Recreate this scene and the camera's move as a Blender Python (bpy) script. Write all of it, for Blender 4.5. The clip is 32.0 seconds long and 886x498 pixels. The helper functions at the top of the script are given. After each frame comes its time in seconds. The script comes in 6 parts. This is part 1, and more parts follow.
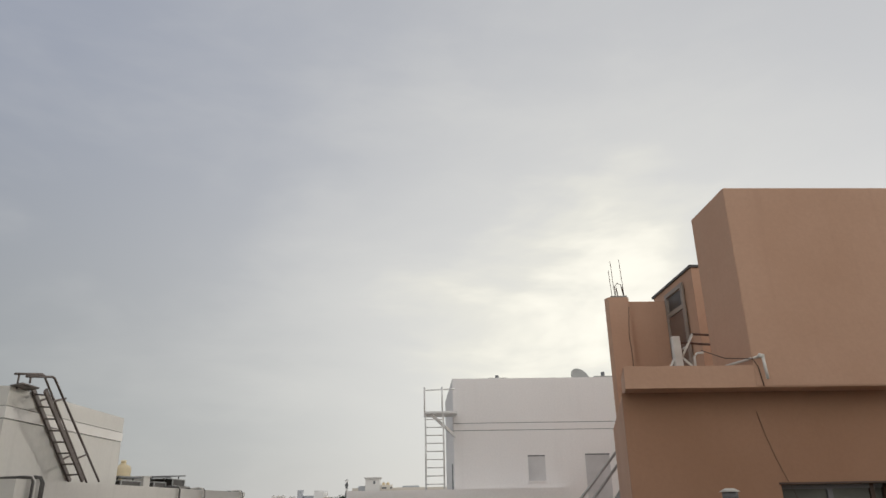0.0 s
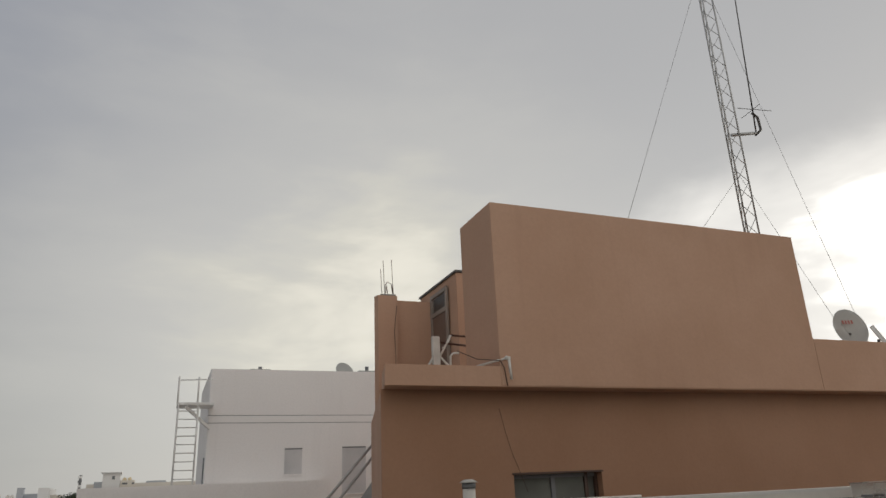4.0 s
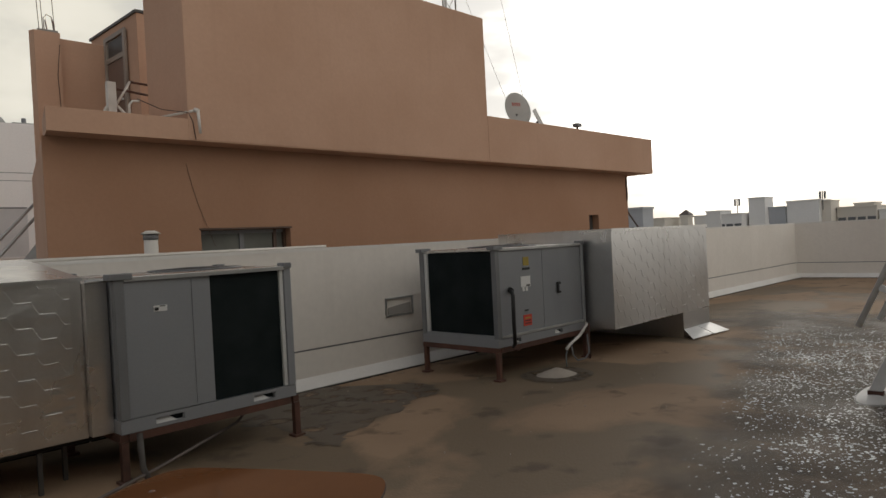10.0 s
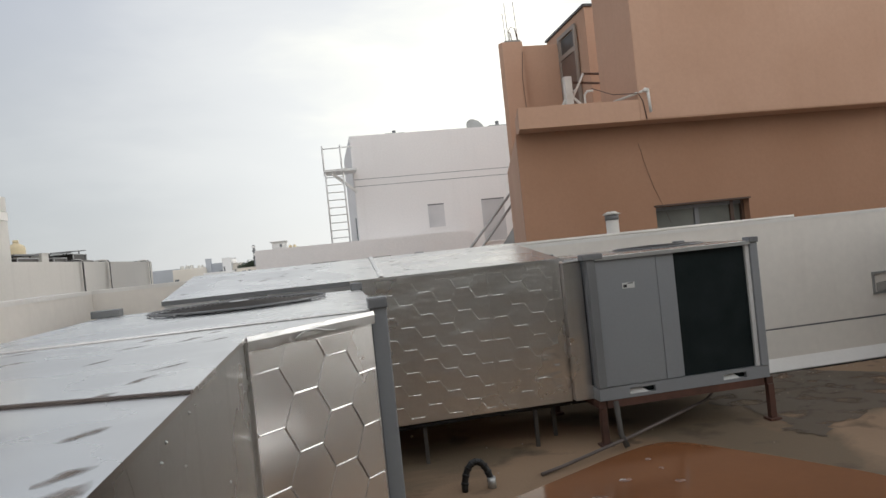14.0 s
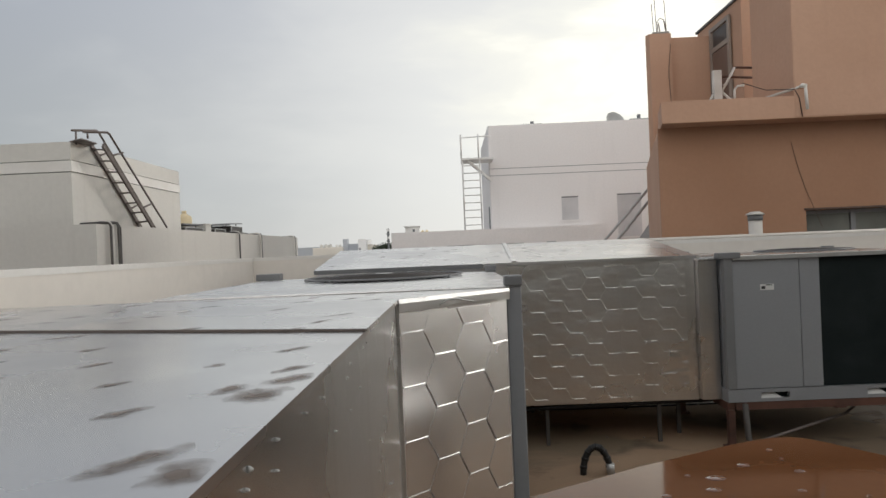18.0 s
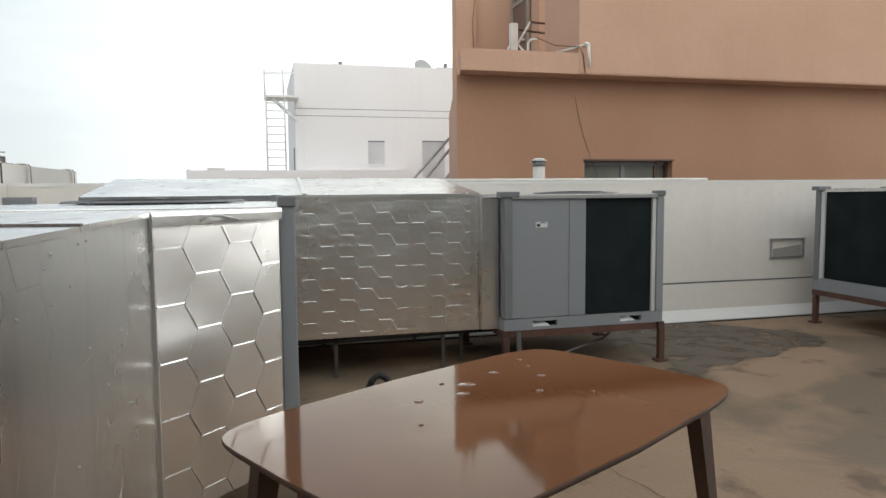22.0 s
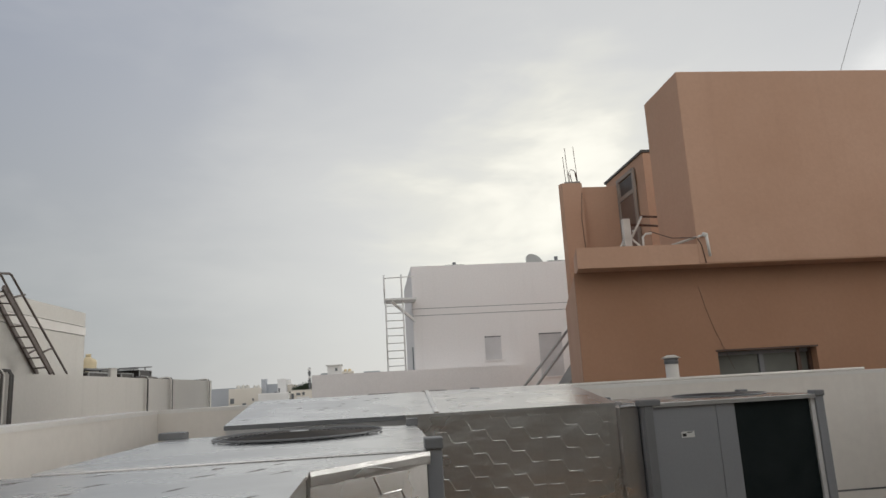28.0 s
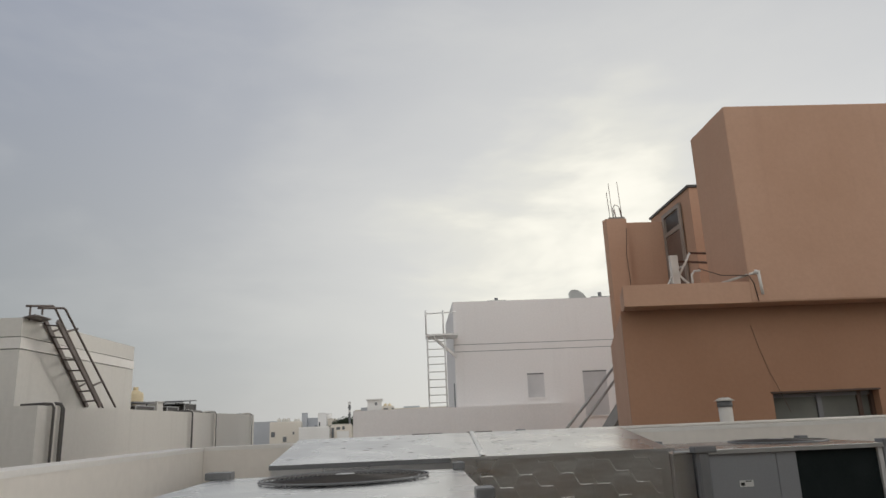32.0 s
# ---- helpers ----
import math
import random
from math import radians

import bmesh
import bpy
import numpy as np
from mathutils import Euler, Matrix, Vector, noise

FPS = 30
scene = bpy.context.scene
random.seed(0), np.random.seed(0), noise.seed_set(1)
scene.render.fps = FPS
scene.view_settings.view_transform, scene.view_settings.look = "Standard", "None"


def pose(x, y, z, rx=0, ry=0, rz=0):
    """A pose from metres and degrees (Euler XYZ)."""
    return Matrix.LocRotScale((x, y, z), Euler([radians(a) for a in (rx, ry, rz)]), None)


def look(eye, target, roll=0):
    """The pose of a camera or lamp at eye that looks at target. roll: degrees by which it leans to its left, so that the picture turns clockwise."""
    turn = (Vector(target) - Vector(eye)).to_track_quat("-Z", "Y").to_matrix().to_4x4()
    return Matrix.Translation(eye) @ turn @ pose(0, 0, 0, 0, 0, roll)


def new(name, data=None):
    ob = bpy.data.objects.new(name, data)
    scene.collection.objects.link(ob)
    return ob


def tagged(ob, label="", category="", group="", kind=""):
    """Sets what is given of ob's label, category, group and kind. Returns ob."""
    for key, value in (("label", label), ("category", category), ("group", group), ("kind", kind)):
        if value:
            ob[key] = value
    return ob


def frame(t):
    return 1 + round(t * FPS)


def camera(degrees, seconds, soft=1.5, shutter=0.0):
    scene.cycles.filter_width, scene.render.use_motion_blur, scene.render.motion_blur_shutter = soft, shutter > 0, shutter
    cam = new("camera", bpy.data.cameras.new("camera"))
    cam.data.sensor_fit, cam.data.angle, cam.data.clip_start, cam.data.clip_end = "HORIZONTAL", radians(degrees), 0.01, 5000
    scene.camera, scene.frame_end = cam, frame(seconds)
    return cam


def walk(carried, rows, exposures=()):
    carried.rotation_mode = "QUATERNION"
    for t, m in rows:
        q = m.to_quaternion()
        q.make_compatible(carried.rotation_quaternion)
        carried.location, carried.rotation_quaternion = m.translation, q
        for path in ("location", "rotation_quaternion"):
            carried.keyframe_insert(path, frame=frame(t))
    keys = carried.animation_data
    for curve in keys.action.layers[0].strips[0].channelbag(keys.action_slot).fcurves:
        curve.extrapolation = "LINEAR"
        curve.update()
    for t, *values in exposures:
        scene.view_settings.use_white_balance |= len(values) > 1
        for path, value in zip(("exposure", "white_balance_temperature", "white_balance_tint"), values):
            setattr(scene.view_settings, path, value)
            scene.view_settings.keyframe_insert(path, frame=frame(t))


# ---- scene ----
cam = camera(65.5, 32.0)
PATH = [
    (0, (0.065, 0.196, 1.595), (0.147, 2.072, 2.285), -1.1),
    (1, (0.106, 0.222, 1.66), (0.333, 2.089, 2.342), -1.9),
    (1.5, (-0.013, -0.068, 1.616), (0.326, 1.787, 2.285), -2.1),
    (2, (0.05, -0.042, 1.614), (0.474, 1.798, 2.273), -2.3),
    (2.5, (0.092, 0.184, 1.656), (0.608, 1.999, 2.319), -2.5),
    (3, (0.098, 0.147, 1.649), (0.683, 1.944, 2.302), -2.5),
    (5.5, (0.14, 0.143, 1.561), (1.076, 1.783, 2.22), -2.7),
    (6, (0.176, 0.138, 1.563), (1.211, 1.725, 2.206), -3.0),
    (7, (0.192, 0.137, 1.514), (1.359, 1.692, 1.983), -3.3),
    (8, (0.22, 0.152, 1.469), (1.55, 1.626, 1.712), -3.8),
    (8.5, (0.22, 0.197, 1.443), (1.7, 1.531, 1.609), -4.8),
    (9, (0.179, 0.225, 1.418), (1.68, 1.545, 1.472), -3.9),
    (10, (0.158, 0.24, 1.437), (1.595, 1.631, 1.412), -2.9),
    (10.5, (0.189, 0.226, 1.44), (1.682, 1.557, 1.434), -3.9),
    (11, (0.227, 0.255, 1.416), (1.914, 1.328, 1.376), -5.0),
    (12, (0.229, 0.285, 1.437), (1.789, 1.533, 1.361), -6.7),
    (13, (0.12, 0.24, 1.469), (1.082, 1.991, 1.382), -8.0),
    (14, (0.046, 0.24, 1.471), (0.39, 2.21, 1.47), -5.9),
    (15, (0.002, 0.253, 1.474), (0.05, 2.251, 1.548), -2.4),
    (15.5, (-0.012, 0.241, 1.479), (-0.057, 2.239, 1.558), -2.2),
    (17.5, (-0.049, 0.092, 1.466), (-0.236, 2.082, 1.515), -2.5),
    (18, (-0.005, 0.043, 1.437), (-0.035, 2.043, 1.436), -2.4),
    (19, (0.096, 0.05, 1.38), (0.436, 2.02, 1.325), -2.4),
    (19.5, (0.124, 0.049, 1.348), (0.547, 1.998, 1.2), -1.7),
    (20, (0.128, 0.049, 1.336), (0.592, 1.986, 1.155), -1.3),
    (21, (0.123, 0.054, 1.335), (0.616, 1.985, 1.169), -0.3),
    (22, (0.13, 0.054, 1.333), (0.636, 1.982, 1.167), -0.5),
    (23, (0.132, 0.052, 1.336), (0.625, 1.983, 1.172), -0.5),
    (24, (0.138, 0.055, 1.336), (0.64, 1.984, 1.171), -0.9),
    (24.5, (0.137, 0.055, 1.34), (0.637, 1.985, 1.179), -0.8),
    (26.5, (0.08, 0.029, 1.456), (0.489, 1.978, 1.643), -2.5),
    (27, (0.048, 0.045, 1.501), (0.363, 1.994, 1.818), -3.2),
    (28, (0.019, 0.087, 1.517), (0.224, 2.039, 1.899), -3.2),
    (29, (-0.007, 0.103, 1.552), (0.094, 2.052, 1.987), -3.7),
    (30, (-0.011, 0.11, 1.556), (0.074, 2.05, 2.038), -2.5),
    (31, (-0.016, 0.112, 1.559), (0.061, 2.051, 2.044), -2.4),
    (32, (-0.018, 0.117, 1.559), (0.074, 2.055, 2.043), -2.4),
]
EXPOSURES = [
    (0, -0.1, 6500, 10), (2, -0.17, 6500, 10), (3.5, -0.36, 6600, 10), (6, -0.92, 6550, 10), (7, -1.14, 6600, 10), (8, -1.15, 6600, 10),
    (9, -1.1, 6600, 10), (10, -0.42, 6700, 10), (11, -0.55, 6600, 10), (12, -0.34, 6500, 10), (13, 0.22, 6300, 10), (14, 0.28, 6250, 10),
    (15, 0.14, 6450, 10), (17.5, 0.12, 6400, 10), (19, 0.35, 6400, 10), (21, 0.76, 6150, 6), (24.5, 0.76, 6150, 6), (26.5, 0.3, 6300, 10),
    (27, -0.04, 6350, 10), (28, -0.11, 6400, 10), (32, -0.13, 6450, 10),
]
walk(cam, [(t, look(eye, target, roll)) for t, eye, target, roll in PATH], EXPOSURES)

# ---- world and sun ----
SUN_AZ, SUN_EL = radians(74), radians(17)  # azimuth east of +y
SUN_DIR = Vector((math.sin(SUN_AZ) * math.cos(SUN_EL), math.cos(SUN_AZ) * math.cos(SUN_EL), math.sin(SUN_EL)))
world = bpy.data.worlds.new("overcast_sky")
scene.world = world
world.use_nodes = True
wn, wl = world.node_tree.nodes, world.node_tree.links
wn.clear()


def wnode(kind, **inputs):
    n = wn.new(kind)
    for k, v in inputs.items():
        n.inputs[k.replace("_", " ")].default_value = v
    return n


def wmath(op, a, b=None):
    n = wn.new("ShaderNodeMath")
    n.operation = op
    for i, v in enumerate((a, b)):
        if v is None:
            continue
        if isinstance(v, (int, float)):
            n.inputs[i].default_value = v
        else:
            wl.new(v, n.inputs[i])
    return n.outputs[0]


def wmix(fac, a, b):
    n = wn.new("ShaderNodeMix")
    n.data_type = "RGBA"
    for i, v in ((0, fac), (6, a), (7, b)):
        if isinstance(v, (int, float)):
            n.inputs[i].default_value = v
        elif isinstance(v, tuple):
            n.inputs[i].default_value = (*v, 1)
        else:
            wl.new(v, n.inputs[i])
    return n.outputs[2]


def wramp(v, lo, hi):
    n = wn.new("ShaderNodeMapRange")
    n.interpolation_type = "SMOOTHSTEP"
    n.inputs[1].default_value, n.inputs[2].default_value = lo, hi
    wl.new(v, n.inputs[0])
    return n.outputs[0]


sky = wn.new("ShaderNodeTexSky")
sky.sky_type, sky.sun_disc = "NISHITA", False
sky.sun_elevation, sky.sun_rotation = SUN_EL, SUN_AZ
tc = wn.new("ShaderNodeTexCoord")
direction = tc.outputs["Generated"]
sep = wn.new("ShaderNodeSeparateXYZ")
wl.new(direction, sep.inputs[0])
dot = wn.new("ShaderNodeVectorMath")
dot.operation = "DOT_PRODUCT"
dot.inputs[1].default_value = SUN_DIR
wl.new(direction, dot.inputs[0])
toward = dot.outputs["Value"]
# clouds: flattened with height, in two scales
stretch = wn.new("ShaderNodeMapping")
stretch.inputs["Scale"].default_value = (1.0, 1.0, 2.6)
wl.new(direction, stretch.inputs[0])
big = wnode("ShaderNodeTexNoise", Scale=2.1, Detail=5.0, Roughness=0.55, Distortion=0.3)
wl.new(stretch.outputs[0], big.inputs["Vector"])
fine = wnode("ShaderNodeTexNoise", Scale=6.0, Detail=5.0, Roughness=0.52, Distortion=0.4)
wl.new(stretch.outputs[0], fine.inputs["Vector"])
wisp = wmath("ADD", wmath("MULTIPLY", big.outputs["Fac"], 0.7), wmath("MULTIPLY", fine.outputs["Fac"], 0.3))
glow = wmath("ADD", toward, wmath("MULTIPLY", wmath("SUBTRACT", wisp, 0.5), 0.42))
glow = wmath("SUBTRACT", glow, wmath("MULTIPLY", wramp(sep.outputs[2], 0.28, 0.52), 0.25))
glow = wmath("SUBTRACT", glow, wmath("MULTIPLY", wmath("SUBTRACT", 1.0, wramp(sep.outputs[2], 0.03, 0.17)), 0.035))
# low sky: greyer away from the sun, paler towards it; high sky: dark cloud
low = wmix(wramp(toward, -0.35, 0.62), (0.375, 0.39, 0.395), (0.86, 0.85, 0.82))
high = wmix(wramp(toward, -0.3, 0.8), (0.335, 0.37, 0.455), (0.62, 0.625, 0.635))
veil = wmix(wramp(sep.outputs[2], 0.10, 0.62), low, high)
veil = wmix(wramp(sep.outputs[2], 0.6, 1.0), veil, (0.24, 0.255, 0.285))
veil = wmix(wramp(wmath("MULTIPLY", sep.outputs[1], -1.0), 0.1, 0.85), veil, (1.18, 1.15, 1.10))
veil = wmix(wmath("MULTIPLY", wramp(wisp, 0.44, 0.68), 0.17), veil, (0.80, 0.79, 0.75))
# thin cloud low in the north lets some light through
dot2 = wn.new("ShaderNodeVectorMath")
dot2.operation = "DOT_PRODUCT"
dot2.inputs[1].default_value = (0.25, 0.945, 0.21)
wl.new(direction, dot2.inputs[0])
thin = wmath("ADD", dot2.outputs["Value"], wmath("MULTIPLY", wmath("SUBTRACT", wisp, 0.5), 0.16))
veil = wmix(wmath("MULTIPLY", wramp(thin, 0.85, 1.0), 0.34), veil, (0.95, 0.93, 0.85))
veil = wmix(wmath("MULTIPLY", wramp(thin, 0.96, 1.005), 0.75), veil, (1.0, 0.97, 0.84))
veil = wmix(wmath("MULTIPLY", wramp(thin, 0.985, 1.012), 0.8), veil, (1.25, 1.2, 1.05))
lit = wmix(wramp(glow, 0.73, 0.96), veil, (1.4, 1.37, 1.3))
lit = wmix(wramp(glow, 0.885, 0.96), lit, (3.0, 2.95, 2.8))
bg_sky = wnode("ShaderNodeBackground", Strength=1.0)
scaled = wn.new("ShaderNodeMix")
scaled.data_type = "RGBA"
nishita = wn.new("ShaderNodeVectorMath")
nishita.operation = "SCALE"
nishita.inputs["Scale"].default_value = 0.1
wl.new(sky.outputs[0], nishita.inputs[0])
scaled.inputs[0].default_value = 0.92
wl.new(nishita.outputs[0], scaled.inputs[6])
wl.new(lit, scaled.inputs[7])
wl.new(scaled.outputs[2], bg_sky.inputs["Color"])
world_out = wn.new("ShaderNodeOutputWorld")
wl.new(bg_sky.outputs[0], world_out.inputs[0])

sun = new("sun", bpy.data.lights.new("sun", "SUN"))
sun.data.energy, sun.data.angle, sun.data.color = 0.5, radians(14), (1.0, 0.95, 0.87)
sun.matrix_world = look(SUN_DIR * 50, (0, 0, 0))


# ---- materials ----
def material(name, base, other=None, rough=0.6, metal=0.0, grain=40.0, patch=1.2, spread=0.25, bump=0.15, streak=0.0, stain=(0.05, 0.045, 0.04),
             coat=0.0, rough_var=0.1, island=0.0):
    """A surface with colour in two scales, fine relief, run-down streaks and uneven gloss, in metres of the world."""
    m = bpy.data.materials.new(name)
    m.use_nodes = True
    nt = m.node_tree
    nodes, links = nt.nodes, nt.links
    b = nodes["Principled BSDF"]
    other = other or tuple(c * (1 - spread) for c in base)
    geo = nodes.new("ShaderNodeNewGeometry")

    def tex(scale, detail=4.0, squash=None):
        n = nodes.new("ShaderNodeTexNoise")
        n.inputs["Scale"].default_value, n.inputs["Detail"].default_value = scale, detail
        src = geo.outputs["Position"]
        if squash:
            mp = nodes.new("ShaderNodeMapping")
            mp.inputs["Scale"].default_value = squash
            links.new(src, mp.inputs[0])
            src = mp.outputs[0]
        links.new(src, n.inputs["Vector"])
        return n.outputs["Fac"]

    def ramp(v, lo, hi, a=0.0, z=1.0):
        n = nodes.new("ShaderNodeMapRange")
        n.inputs[1].default_value, n.inputs[2].default_value, n.inputs[3].default_value, n.inputs[4].default_value = lo, hi, a, z
        links.new(v, n.inputs[0])
        return n.outputs[0]

    def mix(fac, a, c):
        n = nodes.new("ShaderNodeMix")
        n.data_type = "RGBA"
        for i, v in ((0, fac), (6, a), (7, c)):
            if isinstance(v, (int, float)):
                n.inputs[i].default_value = v
            elif isinstance(v, tuple):
                n.inputs[i].default_value = (*v, 1)
            else:
                links.new(v, n.inputs[i])
        return n.outputs[2]

    wide, small = tex(patch, 5.0), tex(grain, 3.0)
    col = mix(ramp(wide, 0.32, 0.68), base, other)
    col = mix(ramp(small, 0.3, 0.75, 0.0, 0.2), col, tuple(c * 0.72 for c in base))
    if streak:
        runs = tex(2.2, 6.0, (3.0, 3.0, 0.22))
        col = mix(ramp(runs, 0.56, 0.78, 0.0, streak), col, stain)
    if island:
        info = nodes.new("ShaderNodeObjectInfo")
        col = mix(ramp(info.outputs["Random"], 0, 1, 0, island), col, tuple(c * 0.6 for c in base))
    links.new(col, b.inputs["Base Color"])
    links.new(ramp(wide, 0.3, 0.7, max(0.02, rough - rough_var), min(1.0, rough + rough_var)), b.inputs["Roughness"])
    b.inputs["Metallic"].default_value = metal
    b.inputs["Coat Weight"].default_value = coat
    b.inputs["Coat Roughness"].default_value = 0.03
    if bump:
        bn = nodes.new("ShaderNodeBump")
        bn.inputs["Strength"].default_value, bn.inputs["Distance"].default_value = bump, 0.01
        links.new(small, bn.inputs["Height"])
        links.new(bn.outputs[0], b.inputs["Normal"])
    return m


# deeper orange paint, its colour darkened a little more for the cornice's shade
STUCCO_LOW = material("deep_orange_shaded_stucco", (0.395, 0.224, 0.14), (0.355, 0.198, 0.122), 0.9, grain=22, patch=0.7, bump=0.15, streak=0.12, stain=(0.30, 0.165, 0.10))
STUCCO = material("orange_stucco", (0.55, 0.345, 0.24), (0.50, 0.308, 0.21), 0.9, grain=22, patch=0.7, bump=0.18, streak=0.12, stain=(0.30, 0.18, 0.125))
WHITE = material("white_render", (0.90, 0.875, 0.86), (0.86, 0.835, 0.82), 0.85, grain=25, patch=0.5, bump=0.15, streak=0.06, stain=(0.5, 0.48, 0.46))
CREAM = material("cream_parapet_paint", (0.80, 0.755, 0.69), (0.755, 0.71, 0.645), 0.75, grain=14, patch=0.9, bump=0.08, streak=0.09, stain=(0.42, 0.38, 0.33))
COPING = material("white_coping_paint", (0.82, 0.80, 0.76), (0.74, 0.71, 0.66), 0.7, grain=30, patch=1.5, bump=0.2)
GREYPAINT = material("grey_green_render", (0.34, 0.335, 0.295), (0.305, 0.30, 0.265), 0.85, grain=25, patch=0.5, bump=0.1, streak=0.2, stain=(0.26, 0.26, 0.23))
BEIGE = material("beige_grey_render", (0.68, 0.66, 0.61), (0.63, 0.61, 0.565), 0.85, grain=18, patch=0.4, bump=0.08, streak=0.14, stain=(0.40, 0.39, 0.35))
DOORBROWN = material("faded_brown_door", (0.20, 0.135, 0.105), (0.165, 0.11, 0.085), 0.6, grain=20, patch=1.5, bump=0.05, streak=0.3, stain=(0.10, 0.07, 0.055))
DOORGREY = material("dusty_grey_frame", (0.36, 0.31, 0.265), rough=0.6, grain=30, bump=0.05)
MORTAR = material("damp_pale_mortar", (0.46, 0.40, 0.33), (0.36, 0.31, 0.255), 0.8, grain=40, patch=5, bump=0.3)
CONCRETE = material("bare_concrete", (0.36, 0.34, 0.31), (0.26, 0.25, 0.23), 0.9, grain=25, patch=1.5, bump=0.4)
CASING = material("grey_enamel_casing", (0.27, 0.28, 0.29), (0.24, 0.25, 0.265), 0.42, grain=60, patch=1.3, bump=0.03, streak=0.15, stain=(0.16, 0.16, 0.16))
POSTGREY = material("dark_grey_post", (0.19, 0.195, 0.20), (0.16, 0.165, 0.17), 0.45, grain=60, patch=3, bump=0.03)
COIL = material("black_coil_mesh", (0.015, 0.021, 0.0215), (0.010, 0.015, 0.0155), 0.85, grain=180, patch=4, bump=0.5)
COIL.node_tree.nodes["Principled BSDF"].inputs["Specular IOR Level"].default_value = 0.15
LIGHTSTRIP = material("pale_metal_strip", (0.7, 0.7, 0.68), rough=0.4, grain=50, bump=0.02)
RUST = material("rusty_steel", (0.13, 0.055, 0.036), (0.07, 0.036, 0.026), 0.75, grain=70, patch=6, bump=0.3)
GALV = material("galvanised_steel", (0.50, 0.50, 0.49), (0.40, 0.40, 0.39), 0.4, metal=0.6, grain=40, patch=6, bump=0.1)
WHITESTEEL = material("white_painted_steel", (0.82, 0.82, 0.80), (0.7, 0.69, 0.66), 0.45, grain=40, patch=5, bump=0.08)
DARKSTEEL = material("dark_painted_steel", (0.055, 0.052, 0.05), (0.08, 0.07, 0.06), 0.5, grain=50, patch=5, bump=0.1)
BROWNSTEEL = material("brown_grey_steel", (0.15, 0.12, 0.105), (0.11, 0.09, 0.08), 0.55, grain=50, patch=5, bump=0.1)
CLADDING = material("aluminium_cladding", (0.80, 0.79, 0.775), (0.72, 0.71, 0.69), 0.30, metal=1.0, grain=9, patch=1.6, bump=0.05, rough_var=0.08, streak=0.2, stain=(0.5, 0.48, 0.45))
HEXMETAL = material("embossed_aluminium", (0.87, 0.86, 0.85), (0.82, 0.81, 0.80), 0.25, metal=1.0, grain=70, patch=1.1, bump=0.004, rough_var=0.04, island=0.10)
BACKMETAL = material("dull_embossed_aluminium", (0.84, 0.825, 0.805), (0.77, 0.755, 0.735), 0.30, metal=1.0, grain=70, patch=1.6, bump=0.004, rough_var=0.05, streak=0.2, stain=(0.46, 0.44, 0.42), island=0.08)
SIDEMETAL = material("streaked_aluminium", (0.76, 0.775, 0.77), (0.68, 0.695, 0.69), 0.27, metal=1.0, grain=60, patch=1.2, bump=0.006, rough_var=0.06, streak=0.4, stain=(0.40, 0.41, 0.40))
DULLMETAL = material("weathered_aluminium", (0.80, 0.795, 0.785), (0.74, 0.735, 0.725), 0.33, metal=1.0, grain=60, patch=1.2, bump=0.01, rough_var=0.08, streak=0.35, stain=(0.52, 0.51, 0.49), island=0.12)
WETMETAL = material("wet_aluminium_top", (0.72, 0.712, 0.70), (0.66, 0.65, 0.635), 0.27, metal=1.0, grain=5, patch=2.5, bump=0.05, rough_var=0.06)
DIRT = material("dried_mud_stain", (0.23, 0.175, 0.135), (0.16, 0.12, 0.09), 0.6, grain=60, patch=8, bump=0.1)


def wavy(m, scale, height, squash):
    """Sheet that is not quite flat: long soft waves bend what it mirrors."""
    nodes, links = m.node_tree.nodes, m.node_tree.links
    b = nodes["Principled BSDF"]
    g, mp, n, w = (nodes.new("ShaderNode" + k) for k in ("NewGeometry", "Mapping", "TexNoise", "Bump"))
    mp.inputs["Scale"].default_value = squash
    n.inputs["Scale"].default_value, n.inputs["Detail"].default_value = scale, 2.0
    w.inputs["Strength"].default_value, w.inputs["Distance"].default_value = 1.0, height
    links.new(g.outputs["Position"], mp.inputs[0])
    links.new(mp.outputs[0], n.inputs["Vector"])
    links.new(n.outputs["Fac"], w.inputs["Height"])
    if b.inputs["Normal"].links:
        links.new(b.inputs["Normal"].links[0].from_socket, w.inputs["Normal"])
    links.new(w.outputs[0], b.inputs["Normal"])


wavy(HEXMETAL, 3.0, 0.006, (1, 1, 1))
wavy(BACKMETAL, 4.0, 0.008, (1, 1, 2.2))
wavy(SIDEMETAL, 5.0, 0.0012, (1, 1, 0.2))


def ragged(m, scale, lo, hi, most):
    """Lets a stain thin out in ragged blotches."""
    nodes, links = m.node_tree.nodes, m.node_tree.links
    n, g, r = nodes.new("ShaderNodeTexNoise"), nodes.new("ShaderNodeNewGeometry"), nodes.new("ShaderNodeMapRange")
    n.inputs["Scale"].default_value, n.inputs["Detail"].default_value = scale, 5.0
    links.new(g.outputs["Position"], n.inputs["Vector"])
    r.inputs[1].default_value, r.inputs[2].default_value, r.inputs[4].default_value = lo, hi, most
    links.new(n.outputs["Fac"], r.inputs[0])
    links.new(r.outputs[0], nodes["Principled BSDF"].inputs["Alpha"])


